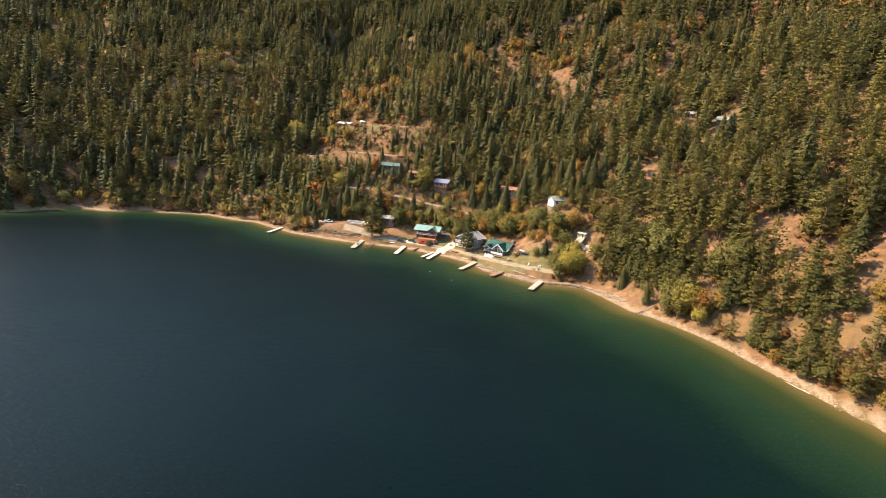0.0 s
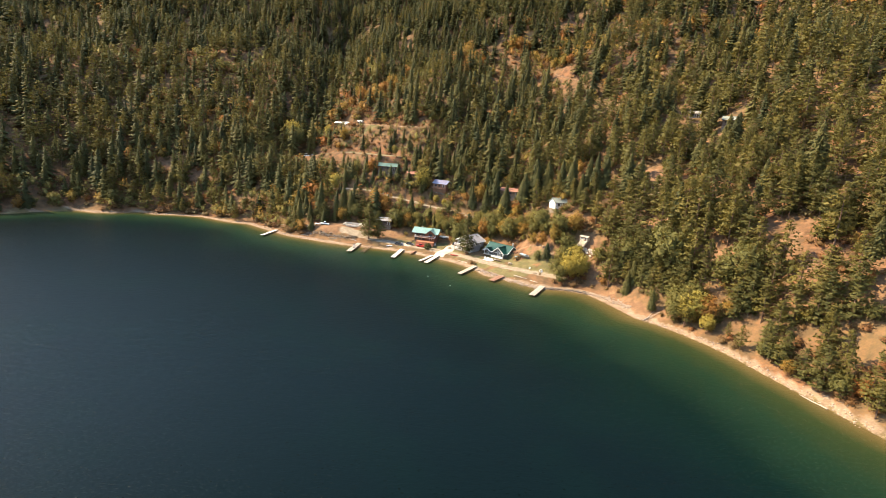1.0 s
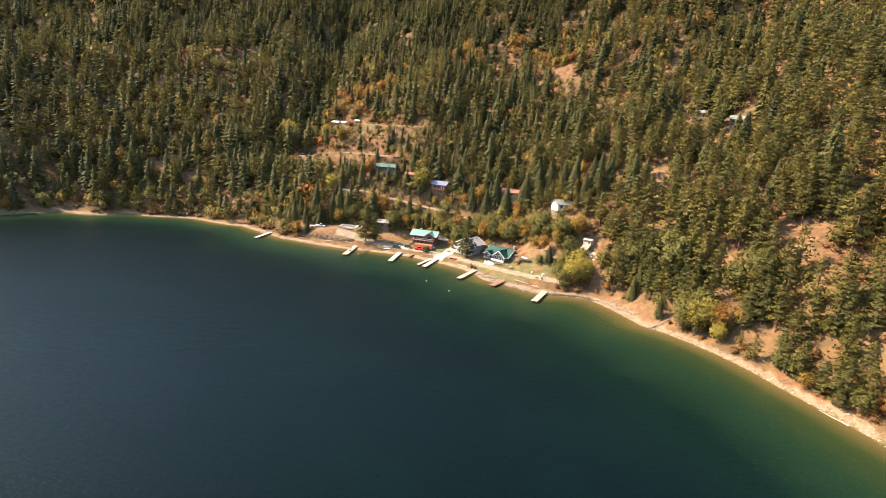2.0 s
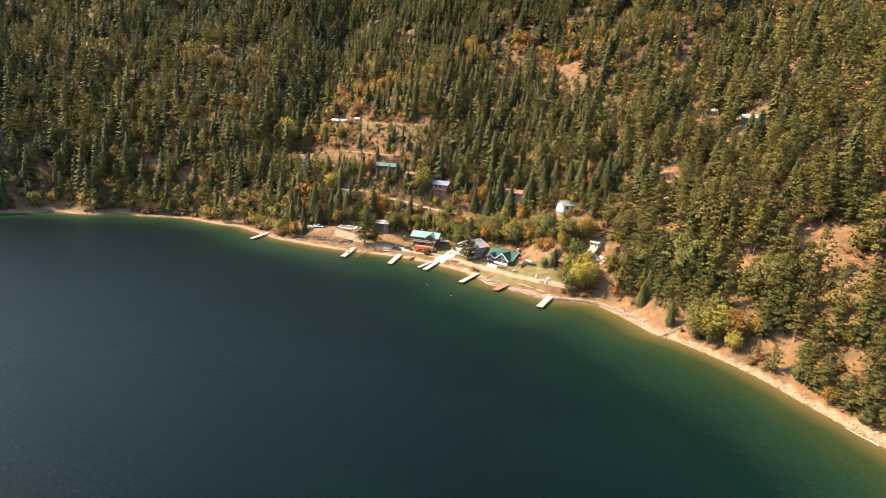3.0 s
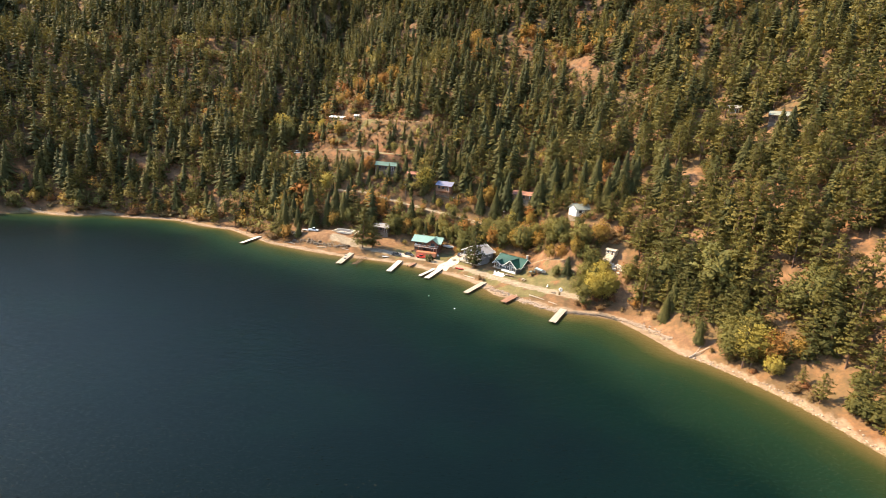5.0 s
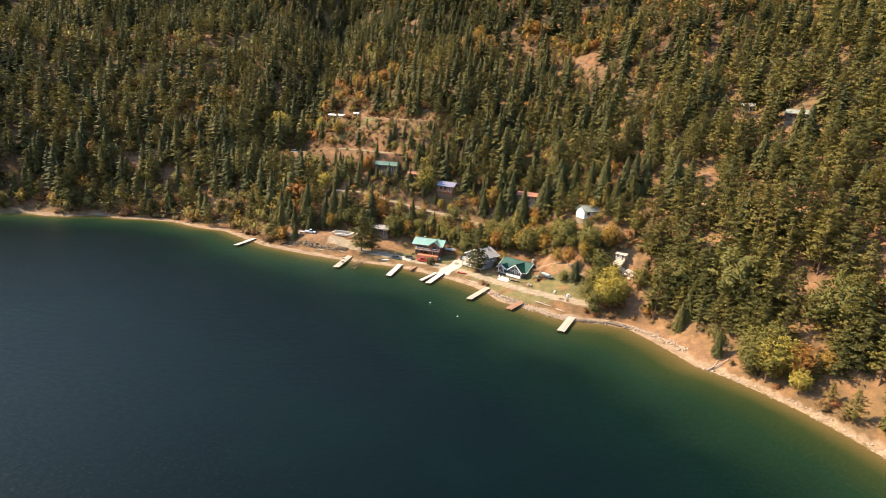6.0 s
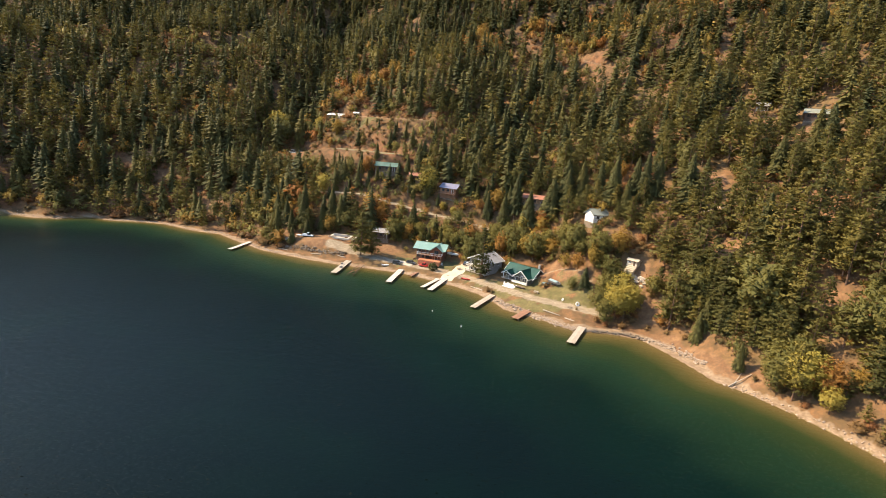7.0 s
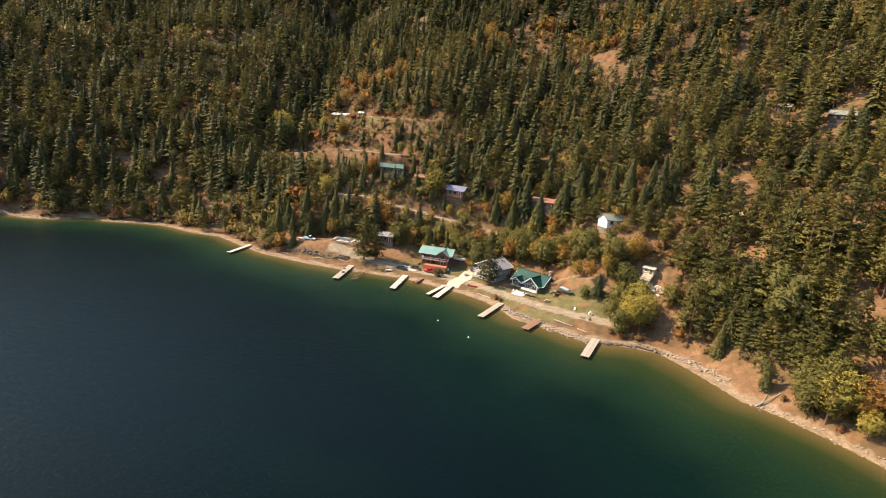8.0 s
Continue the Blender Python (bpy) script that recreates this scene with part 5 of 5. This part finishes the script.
drift_log(65.5, 200.4, 72.5, 203.8, 0.17)
drift_log(66.5, 200.6, 70.5, 205.0, 0.12)
drift_log(-119, 308.5, -125, 311.5, 0.25)
drift_log(-116, 307.5, -122, 308, 0.22)
drift_log(-112, 307, -116.5, 309, 0.22)
drift_log(-63.5, 286.2, -67.5, 287.5, 0.25)
drift_log(-75, 288.0, -80, 288.7, 0.22)
drift_log(-92, 291.5, -98, 293.5, 0.2)
drift_log(20, 244.5, 25.5, 240.8, 0.25)
drift_log(27, 239.2, 30, 237, 0.2)
drift_log(-2, 262.0, -7, 266, 0.2)
drift_log(96, 142.0, 93, 149, 0.2)

# ---- poles and wires along the hill road ----
pole_tops = []
for x, y in ((-70, 333.5), (-44, 327), (-17, 319), (9, 304.5)):
    z = ground_at(x, y)
    p = thing("utility_pole", pose(x, y, z, 0, 0, -20), "grey wooden utility pole beside the hill road", "pole", "utility poles")
    bm = bmesh.new()
    tube(bm, (0, 0, -0.8), (0, 0, 9.0), 0.15, 0.11)
    part("shaft", bm, DARKWOOD, p)
    arm = part("crossarm", boxes(((0, 0, 8.5), (0.12, 1.8, 0.12))), DARKWOOD, p)
    for s in (-0.8, 0.8):
        bm = bmesh.new()
        tube(bm, (0, s, 8.56), (0, s, 8.74), 0.05, 0.04)
        part("insulator", bm, WHITECAR, arm)
    pole_tops.append(Vector((x, y, z + 8.74)))
for a, b in zip(pole_tops, pole_tops[1:]):
    for side in (-0.8, 0.8):
        bm = bmesh.new()
        off = Vector((math.sin(radians(20)), math.cos(radians(20)), 0)) * side
        rings = []
        for i in range(11):
            k = i / 10
            q = (b - a) * k + off + Vector((0, 0, -4 * 0.9 * k * (1 - k)))
            rings.append([bm.verts.new(q + Vector((0, 0.025 * math.cos(c), 0.025 * math.sin(c)))) for c in (0, 2.1, 4.2)])
        for r0, r1 in zip(rings, rings[1:]):
            for j in range(3):
                bm.faces.new((r0[j], r0[(j + 1) % 3], r1[(j + 1) % 3], r1[j]))
        w = tagged(new("power_line"), "thin dark power line sagging between poles", "cable", "power lines")
        w.location = a
        part("wire", bm, TYRE, w)

# ---- outdoor clutter by the houses ----
def picnic_table(x, y, yaw):
    t = thing("picnic_table", pose(x, y, ground_at(x, y), 0, 0, yaw), "weathered wooden picnic table on the yard", "table", "picnic tables")
    part("tabletop", boxes(*(((0, k * 0.16 - 0.32, 0.75), (1.8, 0.14, 0.05)) for k in range(5))), PALEWOOD, t)
    for s in (-1, 1):
        part("bench", boxes(((0, s * 0.75, 0.45), (1.8, 0.28, 0.05))), PALEWOOD, t)
        part("trestle", boxes(((s * 0.7, 0, 0.4), (0.09, 1.5, 0.09)), ((s * 0.7, 0.25, 0.37), (0.09, 0.09, 0.74)), ((s * 0.7, -0.25, 0.37), (0.09, 0.09, 0.74))), PALEWOOD, t)


def firewood(x, y, yaw, n=3):
    t = thing("firewood_stack", pose(x, y, ground_at(x, y), 0, 0, yaw), "stack of split firewood beside the house", "firewood")
    for i in range(n):
        for j in range(9):
            bm = bmesh.new()
            tube(bm, (j * 0.27 - 1.1, -0.25, 0.14 + i * 0.25), (j * 0.27 - 1.1, 0.25, 0.14 + i * 0.25), 0.13, 0.12, 6)
            part("log", bm, BROWNWOOD, t)


def garden_chair(x, y, yaw):
    c = thing("garden_chair", pose(x, y, ground_at(x, y), 0, 0, yaw), "white wooden garden chair facing the lake", "chair", "garden chairs")
    part("seat", boxes(((0, 0, 0.38), (0.6, 0.55, 0.05))), WHITEPAINT, c)
    part("backrest", boxes(((0, 0.28, 0.75), (0.6, 0.06, 0.75))), WHITEPAINT, c)
    for sx in (-0.28, 0.28):
        part("armrest", boxes(((sx * 1.15, -0.02, 0.6), (0.1, 0.6, 0.04))), WHITEPAINT, c)
        for sy in (-0.24, 0.24):
            part("leg", boxes(((sx, sy, 0.18), (0.07, 0.07, 0.36))), WHITEPAINT, c)


picnic_table(-12.5, 282.5, 20)
picnic_table(18.5, 259.5, -36)
firewood(21.5, 270.0, -36)
firewood(-33.5, 291.5, 82)
for x, y, a in ((6.4, 268.2, -36), (7.8, 267.4, -30), (27.5, 252.5, -45), (-20.5, 286.0, -8)):
    garden_chair(x, y, a)
firepit = thing("fire_ring", pose(29.5, 246.2, ground_at(29.5, 246.2)), "ring of dark stones for a camp fire", "fire ring")
for k in range(10):
    bm = bmesh.new()
    bmesh.ops.create_icosphere(bm, subdivisions=1, radius=0.22, matrix=Matrix.Translation((0.75 * math.cos(k * 0.628), 0.75 * math.sin(k * 0.628), 0.1)))
    part("stone", bm, DARKROCK, firepit)
for x, y, a in ((15.2, 263.0, -10), (16.6, 262.2, 25)):
    t = thing("canoe_rack", pose(x, y, ground_at(x, y), 0, 0, a), "low dark timber rack beside the upturned boat", "rack")
    for k in (-1.2, 1.2):
        part("bearer", boxes(((k, 0, 0.25), (0.12, 1.2, 0.12)), ((k, -0.5, 0.1), (0.12, 0.12, 0.3)), ((k, 0.5, 0.1), (0.12, 0.12, 0.3))), DARKWOOD, t)

# ---- single trees that mark the shore ----
tree("shorepine", -3.2, 274.4, 22.0, 0, 40, 0.92, "tall dark pine in front of the balcony house")
tree("shorepine", -57.2, 288.6, 20.0, 1, 10, 1.25, "large dark pine beside the beach track")
tree("shorepine", -53.0, 291.8, 16.0, 2, 80, 1.15, "large dark pine beside the beach track")
tree("fir", 69.8, 206.2, 8.6, 1, 30, 1.05, "small lone fir on the sandy bank")
tree("fir", -23.5, 303.0, 10.5, 2, 70, 0.7, "slim blue-green spruce behind the lodge")
tree("fir", 34.9, 254.6, 8.0, 3, 15, 1.5, "dark broad fir beside the gravel road")
tree("shorepine", 68.5, 231.5, 14.0, 0, 15, 1.2, "broad fir at the back of the sandy bank")
tree("shorepine", 70.6, 225.0, 13.5, 4, 115, 1.2, "broad fir at the back of the sandy bank")
tree("shorepine", 74.0, 218.0, 14.5, 2, 45, 1.2, "broad fir at the back of the sandy bank")
tree("shorepine", -106.0, 301.5, 8.5, 2, 45, 1.2, "small fir at the quiet end of the beach")
tree("fir", -92.0, 297.0, 8.0, 3, 145, 1.2, "small fir at the quiet end of the beach")
tree("fir", -86.5, 301.5, 8.5, 0, 5, 1.2, "small fir at the quiet end of the beach")
leafy = [(40.5, 240.0, 8.0, 1.2), (43.8, 240.6, 10.0, 1.25), (47.0, 241.5, 10.5, 1.2), (44.0, 245.5, 11.0, 1.2), (38.6, 246.5, 8.5, 1.1), (50.0, 243.5, 8.5, 1.1), (41, 250, 10, 1.1), (47, 248, 10, 1.1)]
for i, (x, y, h, w) in enumerate(leafy):
    tree("green" if i in (0, 4, 6) else "gold", x, y, h * (1.05 + 0.12 * (i % 3)), i, 60 * i, w * 0.92, "bright yellow-green leafy tree above the rock wall", sink=0.3)
for i, (x, y, h) in enumerate([(79.8, 193.0, 13.0), (84.0, 190.5, 11.5), (77.0, 199.0, 13.0), (82.5, 186.6, 7.5), (75.0, 197.0, 9.0), (80.5, 197.5, 13.0)]):
    tree("autumn" if i == 1 else "gold" if i in (0, 3) else "green", x, y, h, i, 50 * i, 1.15, "yellow-green leafy tree leaning over the shore", sink=0.3)
for i, (x, y, h, k) in enumerate([(-13, 301, 7.5, "green"), (-16.5, 300, 6.5, "green"), (5, 292, 8.5, "autumn"), (10, 289, 8.0, "green"), (15, 287, 8.5, "autumn"), (20, 284, 7.5, "green"),
                                  (25, 281, 7.0, "autumn"), (1, 296, 7.0, "green"), (30, 276, 6.5, "green"), (-59, 317, 8.5, "autumn"), (-54, 315, 7.5, "autumn"), (-46, 312, 8, "green"),
                                  (-40, 309, 7.5, "green"), (-34, 308, 6.5, "green"), (-34.5, 331, 11, "green"), (-99, 386, 8, "autumn"), (-136, 392, 15, "green"), (-68, 340, 8, "autumn"),
                                  (33, 262, 6.0, "autumn"), (31, 257, 4.5, "green"), (29, 268, 5.5, "autumn"), (2, 300, 8, "green"), (8, 297, 7.5, "green"), (13, 293, 8, "green"), (19, 290, 8.5, "autumn"), (24, 287, 8, "green"), (29, 283, 8, "green"), (34, 277, 7, "green"), (-5, 298, 7.5, "green"), (-9, 302, 8, "autumn"), (35, 268, 6.5, "green"), (39, 262, 7, "autumn"), (44, 256, 8, "green"), (-44, 306, 8, "green"), (-62, 311, 8, "green"), (-70, 311, 8, "green"), (-78, 309, 7, "autumn"), (57, 247, 7, "green"), (-252, 303, 8, "green"), (-247, 312, 7, "autumn"),
                                  (-224, 316, 9, "green"), (-262, 290, 7, "autumn"), (-134, 318.5, 5, "autumn"), (-160, 323, 4.5, "autumn"), (-110, 345, 8, "autumn"), (-104, 347, 8, "autumn")]):
    tree(k, x, y, h * 1.3, i, 37 * i, 1.1, sink=0.3)
dome = thing("round_shrub", pose(-23.6, 279.3, ground_at(-23.6, 279.3), 0, 0, 0), "dark green clipped round shrub beside the track", "shrub")
v, f, n = facing(clump_crown(np.random.default_rng(5), 150, 7, (0, 0, 1.45), (1.9, 1.9, 1.7), 0.36, 0.1, 0.7), (0, 0, 1.0))
me = mesh_from("crown", v, f, n)
me.attributes.new("tint", "FLOAT", "POINT")
part("crown", me, FIR, dome)
bm = bmesh.new()
tube(bm, (0, 0, -0.3), (0, 0, 1.3), 0.14, 0.08)
part("stem", bm, BARK, dome)
for x, y, h in ((0.2, 260.6, 2.4), (1.8, 259.2, 1.8), (37.4, 238.4, 2.6), (72.5, 201.8, 2.0), (95.5, 160, 2.2), (93.2, 165, 2.0), (31.5, 244.5, 1.2), (62, 226, 1.6)):
    tree("scrub", x, y, h, 0, 40 * x, 1.0, "dry grey-brown bush beside the water", sink=0.1)


# ---- stones ----
def stone_mesh(seed):
    r = random.Random(seed)
    bm = bmesh.new()
    bmesh.ops.create_icosphere(bm, subdivisions=1, radius=0.5)
    sx, sy, sz = r.uniform(0.8, 1.4), r.uniform(0.7, 1.0), r.uniform(0.5, 0.8)
    for v in bm.verts:
        k = r.uniform(0.78, 1.15)
        v.co = Vector((v.co.x * sx * k, v.co.y * sy * k, v.co.z * sz * k))
    me = bpy.data.meshes.new("stone")
    bm.to_mesh(me)
    bm.free()
    return me


def stones(name, label, line, count, size, spread, mat, seed, lift=0.1):
    """A row of piled stones along a line on the ground."""
    r = random.Random(seed)
    pool = [stone_mesh(seed * 10 + i) for i in range(6)]
    for me in pool:
        me.materials.append(mat)
    pts = [Vector(p) for p in line]
    lengths = [(b - a).length for a, b in zip(pts, pts[1:])]
    root = tagged(new(name), label, "stones")
    root.location = (pts[0].x, pts[0].y, 0)
    px, py = [], []
    for i in range(count):
        s = r.uniform(0, sum(lengths))
        k = 0
        while k < len(lengths) - 1 and s > lengths[k]:
            s -= lengths[k]
            k += 1
        a, b = pts[k], pts[k + 1]
        side = Vector((-(b - a).y, (b - a).x)).normalized() * r.gauss(0, spread)
        p = a.lerp(b, min(1, s / lengths[k])) + side
        px.append(p.x)
        py.append(p.y)
    zs = ground(px, py)
    for x, y, z in zip(px, py, zs):
        ob = new("stone", r.choice(pool))
        ob.parent = root
        q = size * r.uniform(0.55, 1.35)
        ob.matrix_basis = pose(x - pts[0].x, y - pts[0].y, max(z, -0.25) + lift * r.random(), r.uniform(-20, 20), r.uniform(-20, 20), r.uniform(0, 360)) @ Matrix.Scale(q, 4)


stones("rock_wall", "dark piled boulder wall holding the bank", [(31.5, 230.6), (39, 231.6), (46, 231.2), (50.5, 228.6)], 190, 0.8, 0.45, DARKROCK, 1, 0.5)
stones("boulder_row", "pale boulders along the sandy bank", [(51, 229.5), (56, 225.5), (60.5, 219), (63.5, 212)], 190, 0.7, 0.8, ROCK, 2, 0.3)
stones("riprap", "pale broken rocks at the foot of the yard", [(4, 252.5), (7.5, 246.5), (12, 244), (16, 241.5)], 120, 0.8, 0.9, ROCK, 3, 0.3)
stones("rock_ledge", "pale weathered rock ledges at the waterline", [(16, 240), (21, 237.2), (26, 233), (30.5, 231.4)], 150, 0.85, 0.9, ROCK, 4, 0.2)
stones("retaining_wall", "grey-brown boulder wall above the narrow beach", [(-94, 294.5), (-85, 291.8), (-76, 289.8), (-64, 287.8)], 150, 0.9, 0.45, DARKROCK, 5, 0.7)
stones("shore_stones", "scattered pale stones along the waterline", [(65, 201.6), (72, 195.3), (77, 188.8), (83, 179.3), (87.5, 169.6), (95.5, 148.5), (101, 133)], 200, 0.6, 0.9, ROCK, 6, 0.1)
stones("beach_stones", "scattered stones on the narrow beach", [(-113, 297.5), (-102, 290.5), (-82, 284.2)], 70, 0.6, 0.7, ROCK, 7, 0.1)
stones("beach_stones", "scattered pale stones on the far beach", [(-243, 308), (-222, 307), (-210, 320), (-198, 317.5), (-171, 322.5), (-150, 314.5), (-135, 313), (-120, 303)], 120, 0.7, 1.2, ROCK, 8, 0.1)
for i, (x, y, h, k) in enumerate([(-66, 312, 14, "shorepine"), (-74, 313, 15, "fir"), (-82, 310, 14, "fir"), (-88, 307, 12, "shorepine"), (-47, 309, 12, "shorepine"), (-38, 313, 13, "fir"), (-58, 309, 13, "fir"),
                                  (-32, 303, 9, "pine"), (-96, 306, 11, "fir"), (-100, 311, 13, "fir"), (-92, 311, 14, "fir"), (-79, 316, 15, "fir"), (-70, 318, 14, "shorepine"), (-29, 304, 8, "fir"), (48, 277, 9, "pine"), (48, 282, 12, "pine"), (14, 306, 11, "fir"), (24, 307, 12, "fir")]):
    tree(k, x, y, h, i, 53 * i, 1.15, sink=0.3)
for i, (x, y, h) in enumerate([(76, 212, 15), (81, 207, 16), (86.5, 204, 17), (90, 198.5, 16), (99, 206, 18), (83, 217, 17), (78, 223, 18), (72, 229, 17), (100, 199, 18),
                               (101.5, 191, 17), (96, 193, 16), (91, 188, 13), (96, 180, 15), (101, 172, 16), (99, 184, 17), (104, 178, 18), (106, 166, 17), (103, 158, 15), (109, 172, 18)]):
    tree("shorepine" if i % 3 == 1 else "pine", x, y, h, i, 71 * i, 1.1, sink=0.3)

# orange and yellow thickets above the yard and along the forest track
for i, (x, y, h) in enumerate([(-112, 432, 10), (-106, 436, 11), (-100, 440, 12), (-94, 436, 10), (-90, 442, 12), (-84, 446, 12), (-78, 450, 13), (-104, 445, 12), (-72, 446, 12), (-97, 428, 8), (-88, 432, 9),
                               (-20, 483, 15), (-14, 472, 12), (-18, 464, 11), (-8, 466, 10), (-24, 470, 12), (17, 482, 12), (22, 478, 12), (28, 474, 11), (48, 438, 10), (54, 432, 10), (58, 427, 9), (184, 416, 12), (188, 413, 11), (192, 418, 11)]):
    tree("autumn", x, y, h, i, 67 * i, 1.1, "orange autumn tree on the upper slope", sink=0.3)
# trees between the cabins of the hill road
for i, (x, y, h) in enumerate([(-66, 334, 9), (-62, 336.5, 8), (-71, 338, 10), (-51, 333, 7), (-47, 341.5, 10), (-36, 343, 12), (-31, 337.5, 10), (-15, 335, 13), (-12, 329, 11), (-10, 340, 14), (-65, 347, 9), (-73, 346, 9),
                               (-50, 348, 9), (-56, 351, 8), (-40, 349, 11), (-28, 345, 13), (-20, 342, 13), (-5, 333, 12), (-78, 341, 10), (-84, 344, 9), (-76, 334, 8), (-4, 322, 10), (3, 318, 11), (8, 322, 13), (-28, 324.5, 7), (-35, 327, 9), (-41, 328, 7), (-47, 329.5, 8), (-56, 328, 7), (-9, 324, 10), (-15, 321, 6), (-64, 329, 8)]):
    tree(("fir", "fir", "pine", "green", "fir")[i % 5], x, y, h, i, 77 * i, 0.95, sink=0.3)
# yellow and orange trees that stand out on the slope
for i, (x, y, h, k) in enumerate([(-33.9, 328.5, 14, "gold"), (-109.7, 335.3, 11, "gold"), (-104, 333, 9, "autumn"), (-88.4, 329.4, 11, "gold"), (-60.3, 319.2, 12, "autumn"), (-54.5, 317.6, 10, "autumn"),
                                  (-143, 405, 19, "gold"), (-138, 402, 14, "green"), (-117, 408, 9, "gold"), (-25, 322.3, 6, "gold"), (-20, 320.5, 5, "gold"), (14, 303, 8, "gold"), (22, 297, 8, "autumn")]):
    tree(k, x, y, h, i, 47 * i, 1.1, sink=0.3)
for i, (x, y, h) in enumerate([(71, 219, 12), (73.5, 213.5, 13), (76.5, 208.5, 13), (79, 204, 14), (72, 224.5, 12.5), (77.5, 216, 14), (60, 238, 11), (63, 233, 12), (59, 248, 10), (62, 244, 14), (66, 235, 14), (65.5, 227.5, 11), (69, 229, 13), (66, 241, 16), (71, 237, 17), (63, 252, 17), (69, 247, 18), (61, 257, 16), (75, 229, 16), (80, 214, 15), (78, 206.5, 13), (83, 199.5, 14), (90.5, 187, 14), (86.5, 188.5, 9), (94.5, 187, 15), (88.2, 174.5, 9), (92.5, 168, 12), (97, 172, 14), (95, 162, 12), (87.5, 182, 6)]):
    tree("pine" if i % 2 else "shorepine", x, y, h, i, 83 * i, 1.2, sink=0.3)
# dark conical firs and pines that edge the sandy bank
for i, (x, y, h, k) in enumerate([(64.2, 231.6, 14, "shorepine"), (67.0, 225.2, 11, "fir"), (69.2, 220.2, 12, "shorepine"), (71.6, 215.2, 11, "pine"), (74.2, 210.4, 9.5, "shorepine"), (76.2, 206.2, 11, "pine"), (75.8, 202.4, 6.5, "green")]):
    tree(k, x, y, h, i, 91 * i, 1.2 if k != "fir" else 1.35, sink=0.3)
# pines between the open spots of the slope
for i, (x, y, h) in enumerate([(97, 217, 16), (94.5, 220, 15), (100, 213, 17), (95.5, 214, 12), (121, 213, 17), (117.5, 216, 18), (124, 219, 18), (121.5, 224, 17), (115, 211.5, 15), (126, 212, 16)]):
    tree("shorepine" if i % 3 == 1 else "pine", x, y, h, i, 73 * i, 1.15, sink=0.3)
# rusty bushes and saplings round the small hut
for i, (x, y, h, k) in enumerate([(56.5, 263.5, 3.2, "scrub"), (59, 260, 2.8, "scrub"), (60.5, 254, 2.6, "scrub"), (49, 264.5, 4.5, "autumn"), (46.5, 261, 4.2, "scrub"), (53, 266, 3.8, "scrub"), (58.5, 266, 3.4, "scrub"),
                                  (62, 262.5, 3, "scrub"), (45, 256.5, 5, "autumn"), (42.5, 260.5, 5.5, "green"), (39.5, 264, 5.5, "autumn"), (43, 266.5, 5, "green"), (57, 247.5, 2.2, "scrub"), (60.5, 249.5, 2.4, "scrub")]):
    tree(k, x, y, h, i, 57 * i, 1.15, sink=0.3)
# the row of trees behind the near beach
for i in range(13):
    y = 114 + 4.4 * i
    x = float(np.interp(y, [100, 125, 135, 151, 167], [112, 104, 98, 91, 85])) + 7.2 + 1.6 * math.sin(i * 2.3)
    tree(("pine", "green", "shorepine", "pine", "autumn", "pine")[i % 6], x, y, (12, 7, 13, 10, 6, 11)[i % 6] + math.sin(i), i, 61 * i, 1.25, sink=0.3)
stones("rubble_heap", "heap of pale rubble beside the foundation walls", [(-71.5, 301.5), (-70, 300.6), (-68, 300.8)], 40, 1.1, 0.6, PALEROCK, 11, 0.7)
stones("rubble_heap", "pale broken stones among the bushes behind the beach", [(-99, 301.5), (-95, 300.6), (-91, 300.2)], 45, 0.9, 0.6, PALEROCK, 12, 0.4)
stones("rubble_heap", "pale rock face beside the small hut", [(51.5, 256.4), (54, 254.6), (57, 252.6)], 50, 1.3, 0.5, PALEROCK, 13, 0.6)
